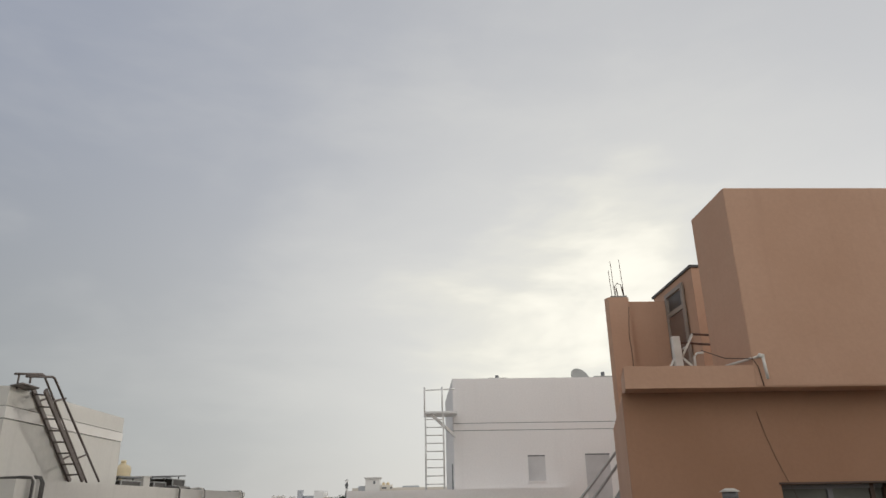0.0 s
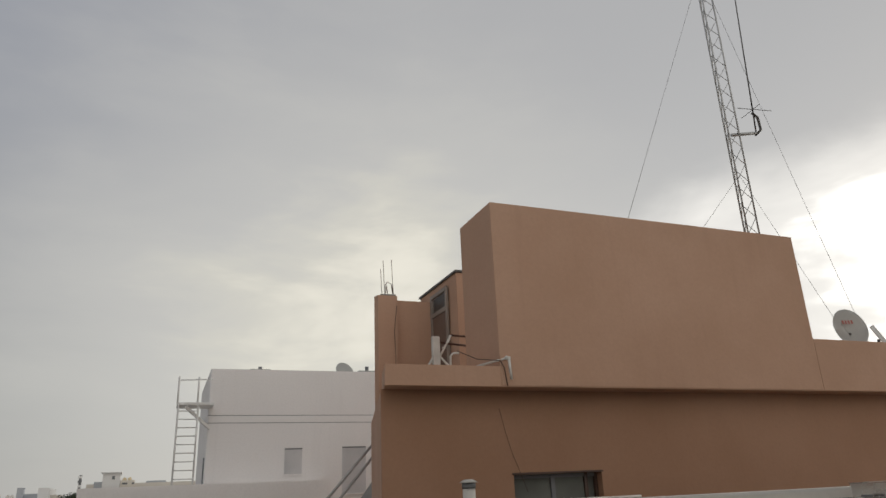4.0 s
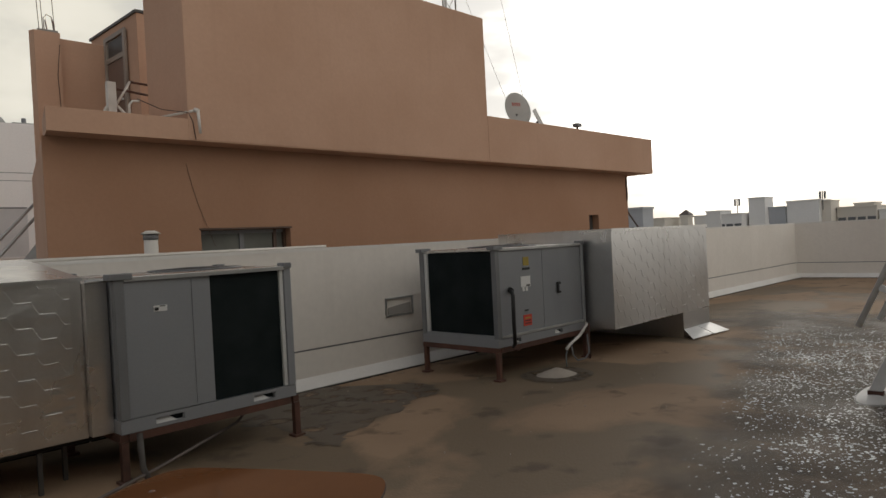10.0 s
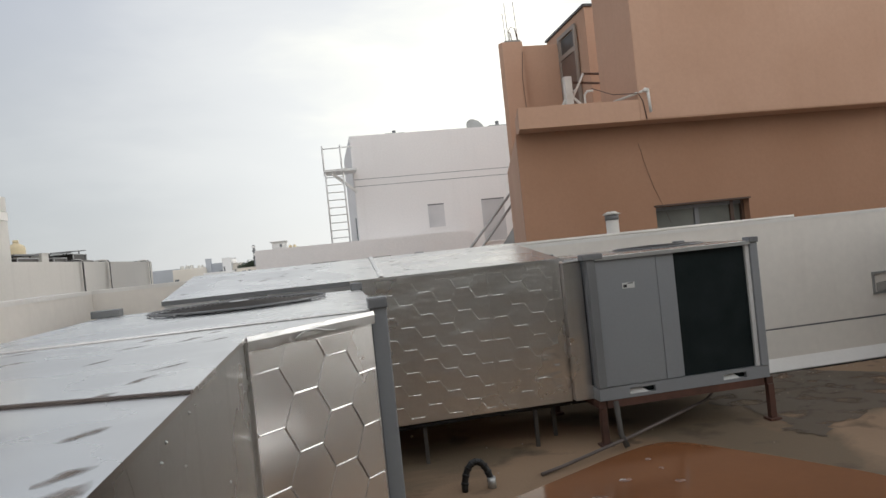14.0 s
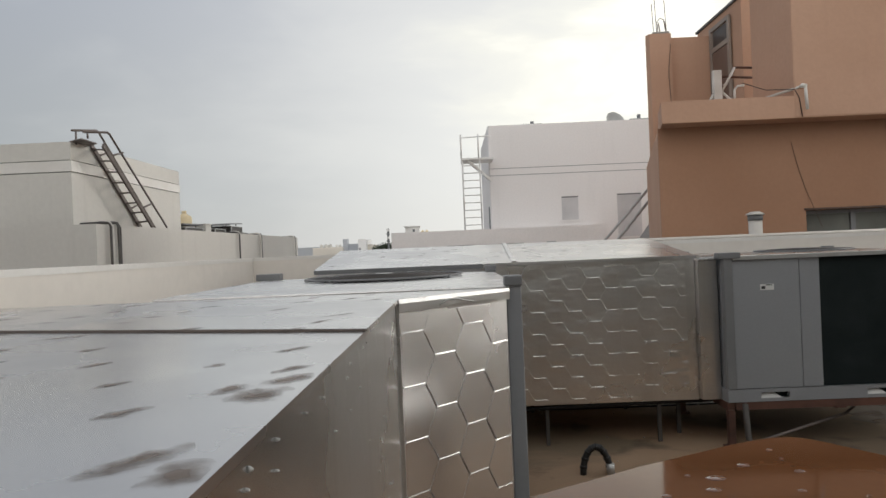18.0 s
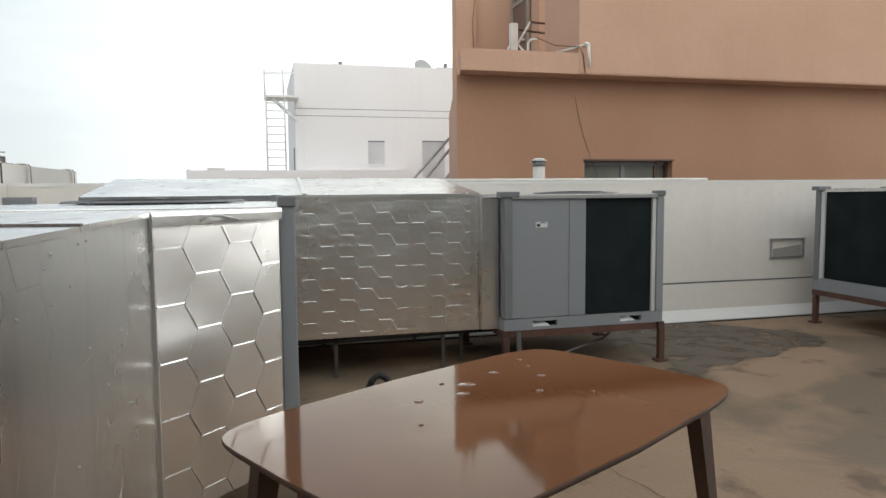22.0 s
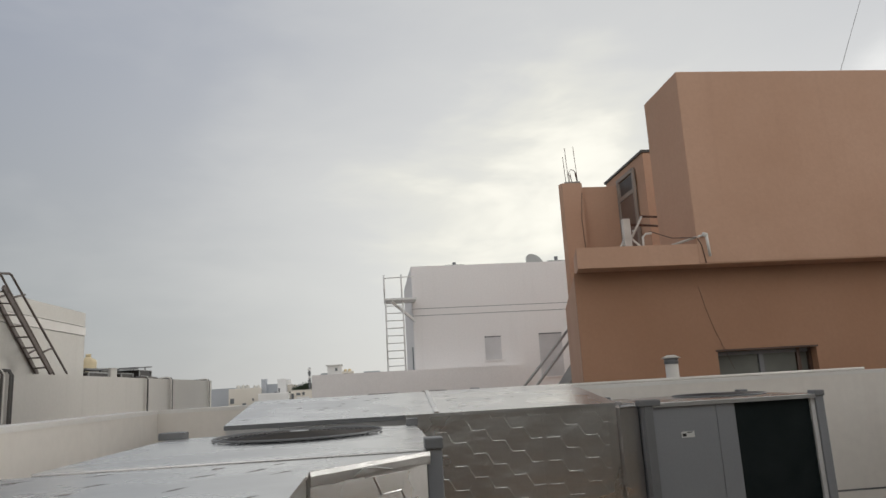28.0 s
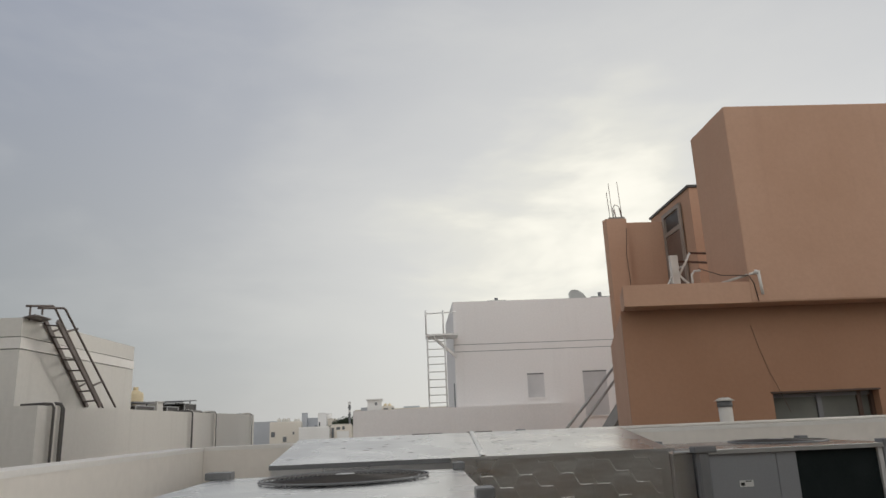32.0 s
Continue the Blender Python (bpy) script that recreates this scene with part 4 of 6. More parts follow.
part("collar_seam", T((1.69, 4.855, D1F - 0.03), (1.815, 4.855, D1F - 0.03), 0.012), GALV, d1)
hex_cladding(d1, (0.20, 4.925, Z0 + 0.01), (1, 0, 0), (0, 0, 1), 0.945, D1F - Z0 - 0.03, 7, 0.134, 0.1547, (-0.033, 0.026), 0.011, 1.4, BACKMETAL, 0.0009)
hex_cladding(d1, (1.149, 4.925, Z0 + 0.01), (1, 0, 0), (0, 0, 1), 0.47, D1F - Z0 - 0.03, 17, 0.134, 0.1547, (-0.060, 0.026), 0.008, 1.4, BACKMETAL, 0.0007)
part("bottom_pipe", T((0.0, 4.96, Z0 - 0.035), (1.8, 5.0, Z0 - 0.02), 0.016), RUBBER, d1)
for x, y in ((0.62, 5.0), (1.42, 5.0), (0.62, 6.0), (1.42, 6.0), (-0.4, 5.0), (1.62, 5.2)):
    part("duct_leg", B(x - 0.013, y - 0.013, -0.02, x + 0.013, y + 0.013, Z0 - 0.002), DARKSTEEL, d1)
for k in range(26):
    x, t = rng.uniform(-0.9, 1.6), rng.uniform(0.1, 0.95)
    y, z = 4.93 + 1.18 * t, D1F + (D1B - D1F) * t + 0.002
    smear(d1, [(x + 0.035 * math.cos(c) * rng.uniform(0.6, 1.3), y + 0.014 * math.sin(c), z + 0.014 * math.sin(c) * 0.115) for c in (2 * math.pi * i / 8 for i in range(8))])

# duct at the second unit, taller, running on along the wall
d2 = thing("supply_duct", 7.9, 4.9, 0, "tall aluminium-clad duct dropping to the roof beside the air conditioner", "duct", "clad ducts")
D2T = 1.475
part("duct_body", B(7.10, 4.30, 0.325, 9.66, 5.95, D2T - 0.01), CLADDING, d2)
part("top_sheet", B(7.09, 4.29, D2T - 0.009, 9.67, 5.96, D2T), WETMETAL, d2)
part("drop_leg", B(8.84, 4.304, -0.02, 9.656, 5.9, 0.323), DULLMETAL, d2, "plain sheet drop into the roof")
part("collar", B(7.042, 4.80, 0.42, 7.098, 5.72, 1.32), CLADDING, d2, "plain collar to the unit")
part("flashing_flap", hull(bmesh.new(), [(8.84, 4.298, 0.10), (9.25, 4.298, 0.10), (9.20, 4.07, 0.012), (8.66, 4.10, 0.012)],
                           [(8.84, 4.300, 0.105), (9.25, 4.300, 0.105), (9.20, 4.072, 0.018), (8.66, 4.102, 0.018)]), LIGHTSTRIP, d2, "bright folded flashing on the floor")
part("flashing_flap", hull(bmesh.new(), [(9.26, 4.298, 0.10), (9.66, 4.298, 0.10), (9.62, 4.02, 0.012), (9.22, 4.06, 0.012)],
                           [(9.26, 4.300, 0.105), (9.66, 4.300, 0.105), (9.62, 4.022, 0.018), (9.22, 4.062, 0.018)]), LIGHTSTRIP, d2, "bright folded flashing on the floor")
hex_cladding(d2, (7.10, 4.30, 0.335), (1, 0, 0), (0, 0, 1), 2.56, D2T - 0.36, 8, 0.149, 0.180, (0.0, 0.0), 0.0015, 0.45, DULLMETAL, 0.0015)
hex_cladding(d2, (7.10, 4.95, 0.335), (0, -1, 0), (0, 0, 1), 0.64, D2T - 0.36, 9, 0.149, 0.180, (0.0, 0.0), 0.003, 0.8, DULLMETAL)
part("edge_fold", B(7.09, 4.285, D2T - 0.035, 9.67, 4.289, D2T - 0.001), CLADDING, d2)

# ---- the wooden table ----
table = thing("side_table", 0.75, 1.79, 0, "wet brown wooden table with rounded corners and tapered legs", "table")
TC, TA = Vector((0.748, 1.803, 0)), radians(29.9)
TU, TV = Vector((math.cos(TA), math.sin(TA), 0)), Vector((-math.sin(TA), math.cos(TA), 0))


def table_outline(half_l, half_w, grow=0.0):
    pts = []
    for i in range(96):
        t = 2 * math.pi * i / 96
        c, s = math.cos(t), math.sin(t)
        e = 2 / 10.2
        x, y = math.copysign(abs(c) ** e, c) * (half_l + grow), math.copysign(abs(s) ** e, s) * (half_w + grow)
        pts.append((x * (1 - 0.0235 * (y / half_w) ** 2), y * (1 - 0.09 * (x / half_l) ** 2)))
    return pts


def table_at(x, y, z):
    p = TC + TU * x + TV * y
    return (p.x, p.y, z)


TL, TW = 0.676, 0.425
bm = bmesh.new()
rings = [(-0.024, 0.716), (-0.008, 0.722), (-0.001, 0.730), (0.0, 0.7375), (-0.0015, 0.740)]
loops = [[bm.verts.new(table_at(x, y, z)) for x, y in table_outline(TL, TW, g)] for g, z in rings]
bm.faces.new(loops[0][::-1]), bm.faces.new(loops[-1])
for a, b in zip(loops, loops[1:]):
    for i in range(96):
        bm.faces.new((a[i], a[(i + 1) % 96], b[(i + 1) % 96], b[i])).smooth = True
part("edge_band", bm, LEGWOOD, table, "dark rounded edge of the tabletop")
bm = bmesh.new()
loops = [[bm.verts.new(table_at(x, y, z)) for x, y in table_outline(TL, TW, -0.002)] for z in (0.7402, 0.7412)]
bm.faces.new(loops[0][::-1]), bm.faces.new(loops[1])
for i in range(96):
    bm.faces.new((loops[0][i], loops[0][(i + 1) % 96], loops[1][(i + 1) % 96], loops[1][i]))
part("tabletop", bm, TABLEWOOD, table, "glossy wet brown laminate top")
for sx in (-1, 1):
    for sy in (-1, 1):
        hx, hy = sx * (TL - 0.14), sy * (TW - 0.12)
        fx, fy = sx * (TL - 0.06), sy * (TW - 0.06)
        lower = [table_at(fx + a * 0.014, fy + b * 0.014, -0.005) for a, b in ((-1, -1), (1, -1), (1, 1), (-1, 1))]
        upper = [table_at(hx + a * 0.034, hy + b * 0.024, 0.717) for a, b in ((-1, -1), (1, -1), (1, 1), (-1, 1))]
        part("leg", hull(bmesh.new(), lower, upper), LEGWOOD, table)
part("apron", beam(bmesh.new(), table_at(-TL + 0.2, -TW + 0.13, 0.675), table_at(TL - 0.2, -TW + 0.13, 0.675), 0.02, 0.045), LEGWOOD, table)
part("apron", beam(bmesh.new(), table_at(-TL + 0.2, TW - 0.13, 0.675), table_at(TL - 0.2, TW - 0.13, 0.675), 0.02, 0.045), LEGWOOD, table)
WATER = material("water_film", (0.20, 0.085, 0.04), (0.16, 0.065, 0.03), 0.04, grain=10, bump=0.0, coat=1.0)
for k, (x, y, r) in enumerate(((0.10, 0.22, 0.03), (0.26, 0.25, 0.02), (0.02, 0.16, 0.022), (-0.12, 0.2, 0.014), (0.34, 0.12, 0.016), (0.2, 0.02, 0.012), (0.45, 0.30, 0.010), (0.40, 0.22, 0.008), (0.05, 0.28, 0.009), (-0.25, 0.05, 0.007), (0.30, -0.1, 0.007))):
    bead = bmesh.new()
    bmesh.ops.create_uvsphere(bead, u_segments=12, v_segments=6, radius=1.0, matrix=Matrix.Translation(table_at(x, y, 0.7415)) @ Matrix.Diagonal((r, r * 0.7, 0.004, 1)))
    part("water_bead", bead, WATER, table)


# ---- small things on the roof ----
hose = thing("rubber_hose", 0.83, 4.35, 0, "black corrugated hose standing up from the floor in a loop", "hose")
part("loop", pipe(bmesh.new(), [(0.83 + 0.085 * math.cos(a), 4.34 + 0.02 * math.sin(a), -0.01 + 0.17 * math.sin(a)) for a in (math.pi * i / 16 for i in range(17))], 0.02), RUBBER, hose)
for k in range(9):
    a = math.pi * (k + 1) / 10
    part("hose_rib", pipe(bmesh.new(), [(0.83 + 0.085 * math.cos(q), 4.34 + 0.02 * math.sin(q), -0.01 + 0.17 * math.sin(q)) for q in (a - 0.05, a + 0.05)], 0.024), RUBBER, hose)
part("nozzle", T((0.915, 4.34, -0.01), (0.915, 4.34, 0.06), 0.026), GALV, hose)

drain = thing("condensate_pipe", 2.5, 4.9, 0, "thin dark drain pipe under the air conditioner", "pipe")
part("tube", pipe(bmesh.new(), [(2.82, 4.98, 0.27), (2.78, 4.96, 0.20), (2.70, 4.92, 0.165), (2.0, 4.655, 0.075), (1.40, 4.43, 0.022), (1.24, 4.37, 0.014)], 0.011), BROWNSTEEL, drain)
part("hose_end", pipe(bmesh.new(), [(1.92, 4.72, 0.30), (1.90, 4.66, 0.22), (1.90, 4.64, 0.10), (1.92, 4.60, 0.02)], 0.02), DARKSTEEL, drain)

flex = thing("flexible_conduit", 5.6, 4.6, 0.3, "black flexible conduit on the unit's panel", "conduit")
part("hose", pipe(bmesh.new(), [(5.66, 4.650, 0.90), (5.63, 4.60, 0.885), (5.615, 4.575, 0.84), (5.61, 4.575, 0.6), (5.62, 4.58, 0.36), (5.64, 4.62, 0.32)], 0.02), RUBBER, flex)
part("gland", T((5.665, 4.652, 0.90), (5.64, 4.615, 0.89), 0.03), RUBBER, flex)

trap = thing("drain_trap", 6.4, 4.5, 0, "white plastic condensate trap hung below the unit", "pipe")
part("tube", pipe(bmesh.new(), [(7.0, 4.62, 0.40), (6.95, 4.58, 0.39), (6.7, 4.52, 0.30), (6.45, 4.48, 0.24), (6.36, 4.47, 0.20)], 0.016), PVC, trap)
part("hose", pipe(bmesh.new(), [(6.45, 4.47, 0.24), (6.47, 4.46, 0.12), (6.55, 4.46, 0.05), (6.70, 4.46, 0.05), (6.80, 4.47, 0.10), (6.82, 4.50, 0.30)], 0.008), POSTGREY, trap)
part("hose", pipe(bmesh.new(), [(6.38, 4.47, 0.20), (6.33, 4.46, 0.14), (6.32, 4.45, 0.02)], 0.008), POSTGREY, trap)
part("support", T((6.98, 4.58, -0.02), (6.98, 4.58, 0.40), 0.014), RUST, trap)

mound = thing("mortar_mound", 6.0, 4.35, 0, "low round mound of pale mortar on the screed", "mortar")
bm = bmesh.new()
loops = []
for k in range(6):
    f = k / 5
    loops.append([bm.verts.new((6.02 + (0.28 - 0.25 * f ** 0.85) * math.cos(a) * (1 + 0.08 * math.sin(3 * a)), 4.37 + (0.25 - 0.22 * f ** 0.85) * math.sin(a) * (1 + 0.06 * math.cos(2 * a)), -0.02 + 0.085 * f ** 0.8))
                  for a in (2 * math.pi * i / 28 for i in range(28))])
bm.faces.new(loops[-1])
for a, b in zip(loops, loops[1:]):
    for i in range(28):
        bm.faces.new((a[i], a[(i + 1) % 28], b[(i + 1) % 28], b[i])).smooth = True
part("cone", bm, MORTAR, mound)
ring = bmesh.new()
ring.faces.new([ring.verts.new((6.02 + 0.40 * math.cos(a) * (1 + 0.22 * noise.noise(Vector((2 * math.cos(a), 2 * math.sin(a), 5.0)))), 4.36 + 0.34 * math.sin(a) * (1 + 0.22 * noise.noise(Vector((2 * math.cos(a), 2 * math.sin(a), 8.0)))), 0.0012)) for a in (2 * math.pi * i / 40 for i in range(40))])
structure("floor_stain", ring, DAMP, "dark damp ring round the mortar mound", "stain")


def flecks():
    """Pale flecks laid on the floor as painted glints of its water film, thick in the middle of their strip and
    thinning out.
    """
    rnd = random.Random(3)
    bm = bmesh.new()
    for _ in range(20000):
        x = rnd.uniform(3.3, 10.5)
        y = rnd.uniform(0.72, 3.7)
        edge = min((y - 0.7) / 0.35, (1.95 + 0.27 * (x - 3.3) - y) / 0.6, (x - 3.0) / 0.8, (10.6 - x) / 2.5)
        if rnd.random() > edge or noise.noise(Vector((x * 1.3, y * 1.3, 1))) < rnd.uniform(-0.6, 0.05):
            continue
        r = 0.005 + 0.014 * rnd.random() ** 2
        a0 = rnd.uniform(0, 6)
        k = rnd.choice((5, 6, 7))
        q = rnd.uniform(0.45, 1.0)
        bm.faces.new([bm.verts.new((x + r * math.cos(a0 + 2 * math.pi * i / k) * rnd.uniform(0.6, 1.2), y + q * r * math.sin(a0 + 2 * math.pi * i / k) * rnd.uniform(0.6, 1.2), 0.005)) for i in range(k)])
    return bm


tagged(part("bird_droppings", flecks(), GLINT), "pale flecks in place of water glints, strewn thickly over the wet screed", "droppings", kind="stuff")



def grit():
    """Small stones and crumbs of mortar lying along the walls and under the units."""
    rnd = random.Random(14)
    bm = bmesh.new()
    for k in range(420):
        if k % 3:
            x, y = rnd.uniform(0.4, 13), RY1 - 0.15 - abs(rnd.gauss(0, 0.16))
        else:
            x, y = rnd.uniform(0.9, 9.5), rnd.uniform(3.0, 6.0)
        r = 0.003 + 0.008 * rnd.random() ** 3
        c = Vector((x, y, r * 0.4))
        d = [Vector((rnd.uniform(0.6, 1.3), 0, 0)), Vector((0, rnd.uniform(0.6, 1.3), 0)), Vector((0, 0, rnd.uniform(0.5, 0.9)))]
        e = [bm.verts.new(c + r * w) for w in (d[0], d[1], -d[0], -d[1], d[2], -d[2])]
        for i in range(4):
            bm.faces.new((e[i], e[(i + 1) % 4], e[4]))
            bm.faces.new((e[(i + 1) % 4], e[i], e[5]))
    return bm


tagged(part("grit", grit(), MORTAR), "small stones and mortar crumbs strewn along the wall", "stones", kind="stuff")

# stair house beyond the walkway, with its foot fillet
house = thing("stair_house", 6.5, -1.5, 0, "grey-green rendered stair house wall with a groove and pale foot fillet", "wall", kind="structure")


def inset(d):
    return [(4.30 + d, -5.0), (9.2, -5.0), (9.2, -0.12 - d), (5.6 - d, -0.12 - d), (5.6 - d, 0.62 - d), (4.30 + d, 0.62 - d)]


part("wall", prism(bmesh.new(), inset(0), 0.39, 3.9), GREYPAINT, house)
part("plinth", prism(bmesh.new(), inset(-0.006), -0.03, 0.372), GREYPAINT, house)
part("groove", prism(bmesh.new(), inset(0.014), 0.372, 0.39), POSTGREY, house)
part("foot_fillet", hull(bmesh.new(), [(x, y, -0.02) for x, y in inset(-0.14)], [(x, y, 0.11) for x, y in inset(-0.0075)]), MORTAR, house)


def roof_ladder():
    """A steel ship's ladder: two deep flat stringers, rungs between them, raised tube handrails on brackets, feet in one mortar mound."""
    l = thing("roof_ladder", 6.65, 1.6, 0, "white steel ladder with handrails leaning on the stair house", "ladder")
    slope = 0.446

    def on(x, z, out=0.0):
        return Vector((x, 1.60 - 0.1 * (x - 6.42) - slope * (z - 0.08) + out, z))

    for x in (6.42, 6.90):
        part("stringer", beam(bmesh.new(), on(x, 0.05), on(x, 3.86), 0.03, 0.086), WHITESTEEL, l)
        part("handrail", pipe(bmesh.new(), [on(x, 0.58, 0.33), on(x, 2.4, 0.32), on(x, 4.2, 0.31), on(x, 4.35, 0.20)], 0.024, 10), WHITESTEEL, l)
        for z in (0.90, 2.12, 3.4):
            part("rail_bracket", beam(bmesh.new(), on(x, z - 0.10, 0.0), on(x, z, 0.33), 0.035, 0.05), WHITESTEEL, l)
            part("bracket_bolt", T(on(x - 0.017, z - 0.12, 0.02), on(x - 0.03, z - 0.12, 0.02), 0.02, seg=8), GALV, l)
        part("foot_shoe", B(x - 0.022, 1.55 - 0.1 * (x - 6.42), 0.03, x + 0.022, 1.66 - 0.1 * (x - 6.42), 0.072), RUST, l, "rusty ladder foot")
    for k in range(13):
        z = 0.32 + 0.275 * k
        part("rung", beam(bmesh.new(), on(6.436, z), on(6.884, z), 0.05, 0.03), WHITESTEEL, l)
    bm = bmesh.new()
    loops = []
    for k in range(5):
        f = k / 4
        loops.append([bm.verts.new((6.66 + (0.50 - 0.34 * f) * math.cos(a) * (1 + 0.08 * math.sin(3 * a)), 1.58 + (0.24 - 0.17 * f) * math.sin(a) * (1 + 0.10 * math.cos(2 * a)), -0.02 + 0.08 * f ** 0.7))
                      for a in (2 * math.pi * i / 28 for i in range(28))])
    bm.faces.new(loops[-1])
    for a, b in zip(loops, loops[1:]):
        for i in range(28):
            bm.faces.new((a[i], a[(i + 1) % 28], b[(i + 1) % 28], b[i])).smooth = True
    part("foot_pad", bm, COPING, l, "pale mortar mound round the feet")


roof_ladder()

# unseen block, added behind the camera to cut southern light and darken reflections
rear = thing("unseen_rear_block", 1.2, -5.0, 0, "unseen grey-green block added to the south to shade the roof", "wall", kind="structure")
part("wall", B(RX0, -6.99, 0.39, 4.29, -3.2, 3.9), GREYPAINT, rear)
part("plinth", B(RX0, -6.99, -0.03, 4.29, -3.19, 0.372), GREYPAINT, rear)
part("groove", B(RX0, -6.98, 0.372, 4.28, -3.215, 0.39), POSTGREY, rear)

# vent pipe standing between the buildings
vent = thing("vent_pipe", 2.885, 6.66, -9, "white vent pipe with a mushroom cap beyond the parapet", "vent")
part("tube", T((2.885, 6.66, -9), (2.885, 6.66, 1.605), 0.062, seg=16), PVC, vent)
part("louvre_band", T((2.885, 6.66, 1.58), (2.885, 6.66, 1.634), 0.068, seg=16), POSTGREY, vent, "dark louvred band")
part("cap", T((2.885, 6.66, 1.635), (2.885, 6.66, 1.665), 0.094, 0.04, seg=16), PVC, vent)

# ---- the orange house ----
OW, OC = 8.24, 7.90
SKEW = (3.56 - 2.47) / (12.6 - OW)
oh = thing("orange_house", 8, 10, -9, "orange-brown stucco house with overhanging cornice and raised roof wall", "house")


WX0, WX1, WZ0, WZ1 = 4.175, 5.46, 0.55, 1.712
SX0, SX1, SZ0, SZ1 = 12.97, 13.35, 1.30, 1.825
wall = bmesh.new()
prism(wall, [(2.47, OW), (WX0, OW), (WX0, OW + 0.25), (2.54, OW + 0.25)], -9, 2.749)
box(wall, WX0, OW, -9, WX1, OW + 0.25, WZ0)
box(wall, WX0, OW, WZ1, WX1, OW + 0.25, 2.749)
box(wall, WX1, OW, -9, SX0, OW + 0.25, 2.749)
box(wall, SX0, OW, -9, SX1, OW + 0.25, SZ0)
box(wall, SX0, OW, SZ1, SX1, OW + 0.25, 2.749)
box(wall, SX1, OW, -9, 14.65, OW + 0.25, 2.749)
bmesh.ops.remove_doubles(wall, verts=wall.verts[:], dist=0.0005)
part("front_wall", wall, STUCCO_LOW, oh, "deeper orange lower wall, darkened further for the cornice's shade")
part("west_wall", prism(bmesh.new(), [(2.54, OW + 0.251), (2.8, OW + 0.251), (3.85, 12.6), (3.56, 12.6)], -9, 2.749), STUCCO, oh)
part("rear_body", prism(bmesh.new(), [(3.0, OW + 0.6), (14.4, OW + 0.6), (14.4, 13.6), (4.0, 13.6)], -9, 2.70), STUCCO, oh)
part("cornice", prism(bmesh.new(), [(2.42, OC), (15.26, OC), (15.26, OW + 0.5), (2.42 + SKEW * 0.84, OW + 0.5)], 2.75, 3.0), STUCCO, oh, "overhanging stucco band")
part("terrace_slab", prism(bmesh.new(), [(2.74, OW + 0.505), (15.2, OW + 0.505), (15.2, 13.7), (3.98, 13.7)], 2.72, 2.98), STUCCO, oh)
part("roof_parapet", B(9.34, OC - 0.006, 2.752, 15.268, OC + 0.22, 3.55, bevel=0.012), STUCCO, oh)
part("roof_parapet", B(15.04, OC + 0.222, 3.003, 15.258, 13.6, 3.55, bevel=0.012), STUCCO, oh)
part("raised_wall", B(3.918, OC - 0.008, 2.752, 9.338, 8.95, 5.228, bevel=0.02), STUCCO, oh, "tall blank stucco screen wall")
part("corner_column", prism(bmesh.new(), [(3.60, 12.48), (3.64, 12.36), (4.02, 12.36), (4.02, 12.9), (3.72, 12.9)], -2, 5.10), STUCCO, oh)
part("column_top", prism(bmesh.new(), [(3.70, 12.40), (4.0, 12.38), (4.0, 12.8), (3.8, 12.8)], 5.101, 5.14), CONCRETE, oh)
part("terrace_wall", B(4.022, 12.5, 2.9, 4.795, 12.7, 5.055), STUCCO, oh)
# stair room with its door, set back behind the raised wall and past the terrace wall
part("roof_room", B(4.80, 11.25, 2.985, 6.3, 13.2, 5.30), STUCCO, oh)
part("roof_room_slab", B(4.77, 11.22, 5.302, 6.33, 13.23, 5.345), DARKSTEEL, oh, "thin dark roof edge")
door = part("roof_door", B(4.772, 11.66, 2.99, 4.797, 12.42, 5.12), DOORGREY, oh, "faded brown metal door with a glazed light over it")
part("door_frame", B(4.735, 11.62, 2.99, 4.771, 11.70, 5.15), DOORGREY, door)
part("door_frame", B(4.735, 12.40, 2.99, 4.771, 12.48, 5.15), DOORGREY, door)
part("door_frame", B(4.735, 11.702, 4.70, 4.771, 12.398, 4.78), DOORGREY, door)
part("door_frame", B(4.735, 11.702, 5.08, 4.771, 12.398, 5.15), DOORGREY, door)
part("fan_light", B(4.762, 11.75, 4.80, 4.770, 12.35, 5.06), DARKSTEEL, door)
part("door_leaf", B(4.750, 11.71, 3.0, 4.770, 12.39, 4.69), DOORBROWN, door, "faded brown door leaf")
part("handle", T((4.735, 11.78, 4.02), (4.735, 11.90, 4.03), 0.02), LIGHTSTRIP, door)
# starter bars
for k, (dx, dy, h) in enumerate(((0.05, 0.05, 0.52), (0.12, 0.1, 0.72), (0.27, 0.02, 0.72), (0.30, 0.1, 0.22), (0.22, 0.2, 0.24), (0.16, 0.04, 0.16))):
    part("starter_bar", T((3.70 + dx, 12.42 + dy, 5.14), (3.68 + dx * 0.96, 12.42 + dy, 5.14 + h), 0.0055, seg=6), RUST, oh)
part("starter_bar", pipe(bmesh.new(), [(3.82, 12.45, 5.14), (3.81, 12.45, 5.33), (3.86, 12.45, 5.40), (3.93, 12.45, 5.37), (3.96, 12.45, 5.14)], 0.007, 6), RUST, oh)
# window in the front wall
win = part("window", B(WX0 + 0.002, OW + 0.16, WZ0 + 0.002, WX1 - 0.002, OW + 0.17, WZ1 - 0.002), CURTAIN, oh, "sliding window with brown frame and pale blind")
part("lintel", B(WX0 - 0.02, OW - 0.012, WZ1, WX1 + 0.02, OW - 0.001, WZ1 + 0.022), BROWNFRAME, win)
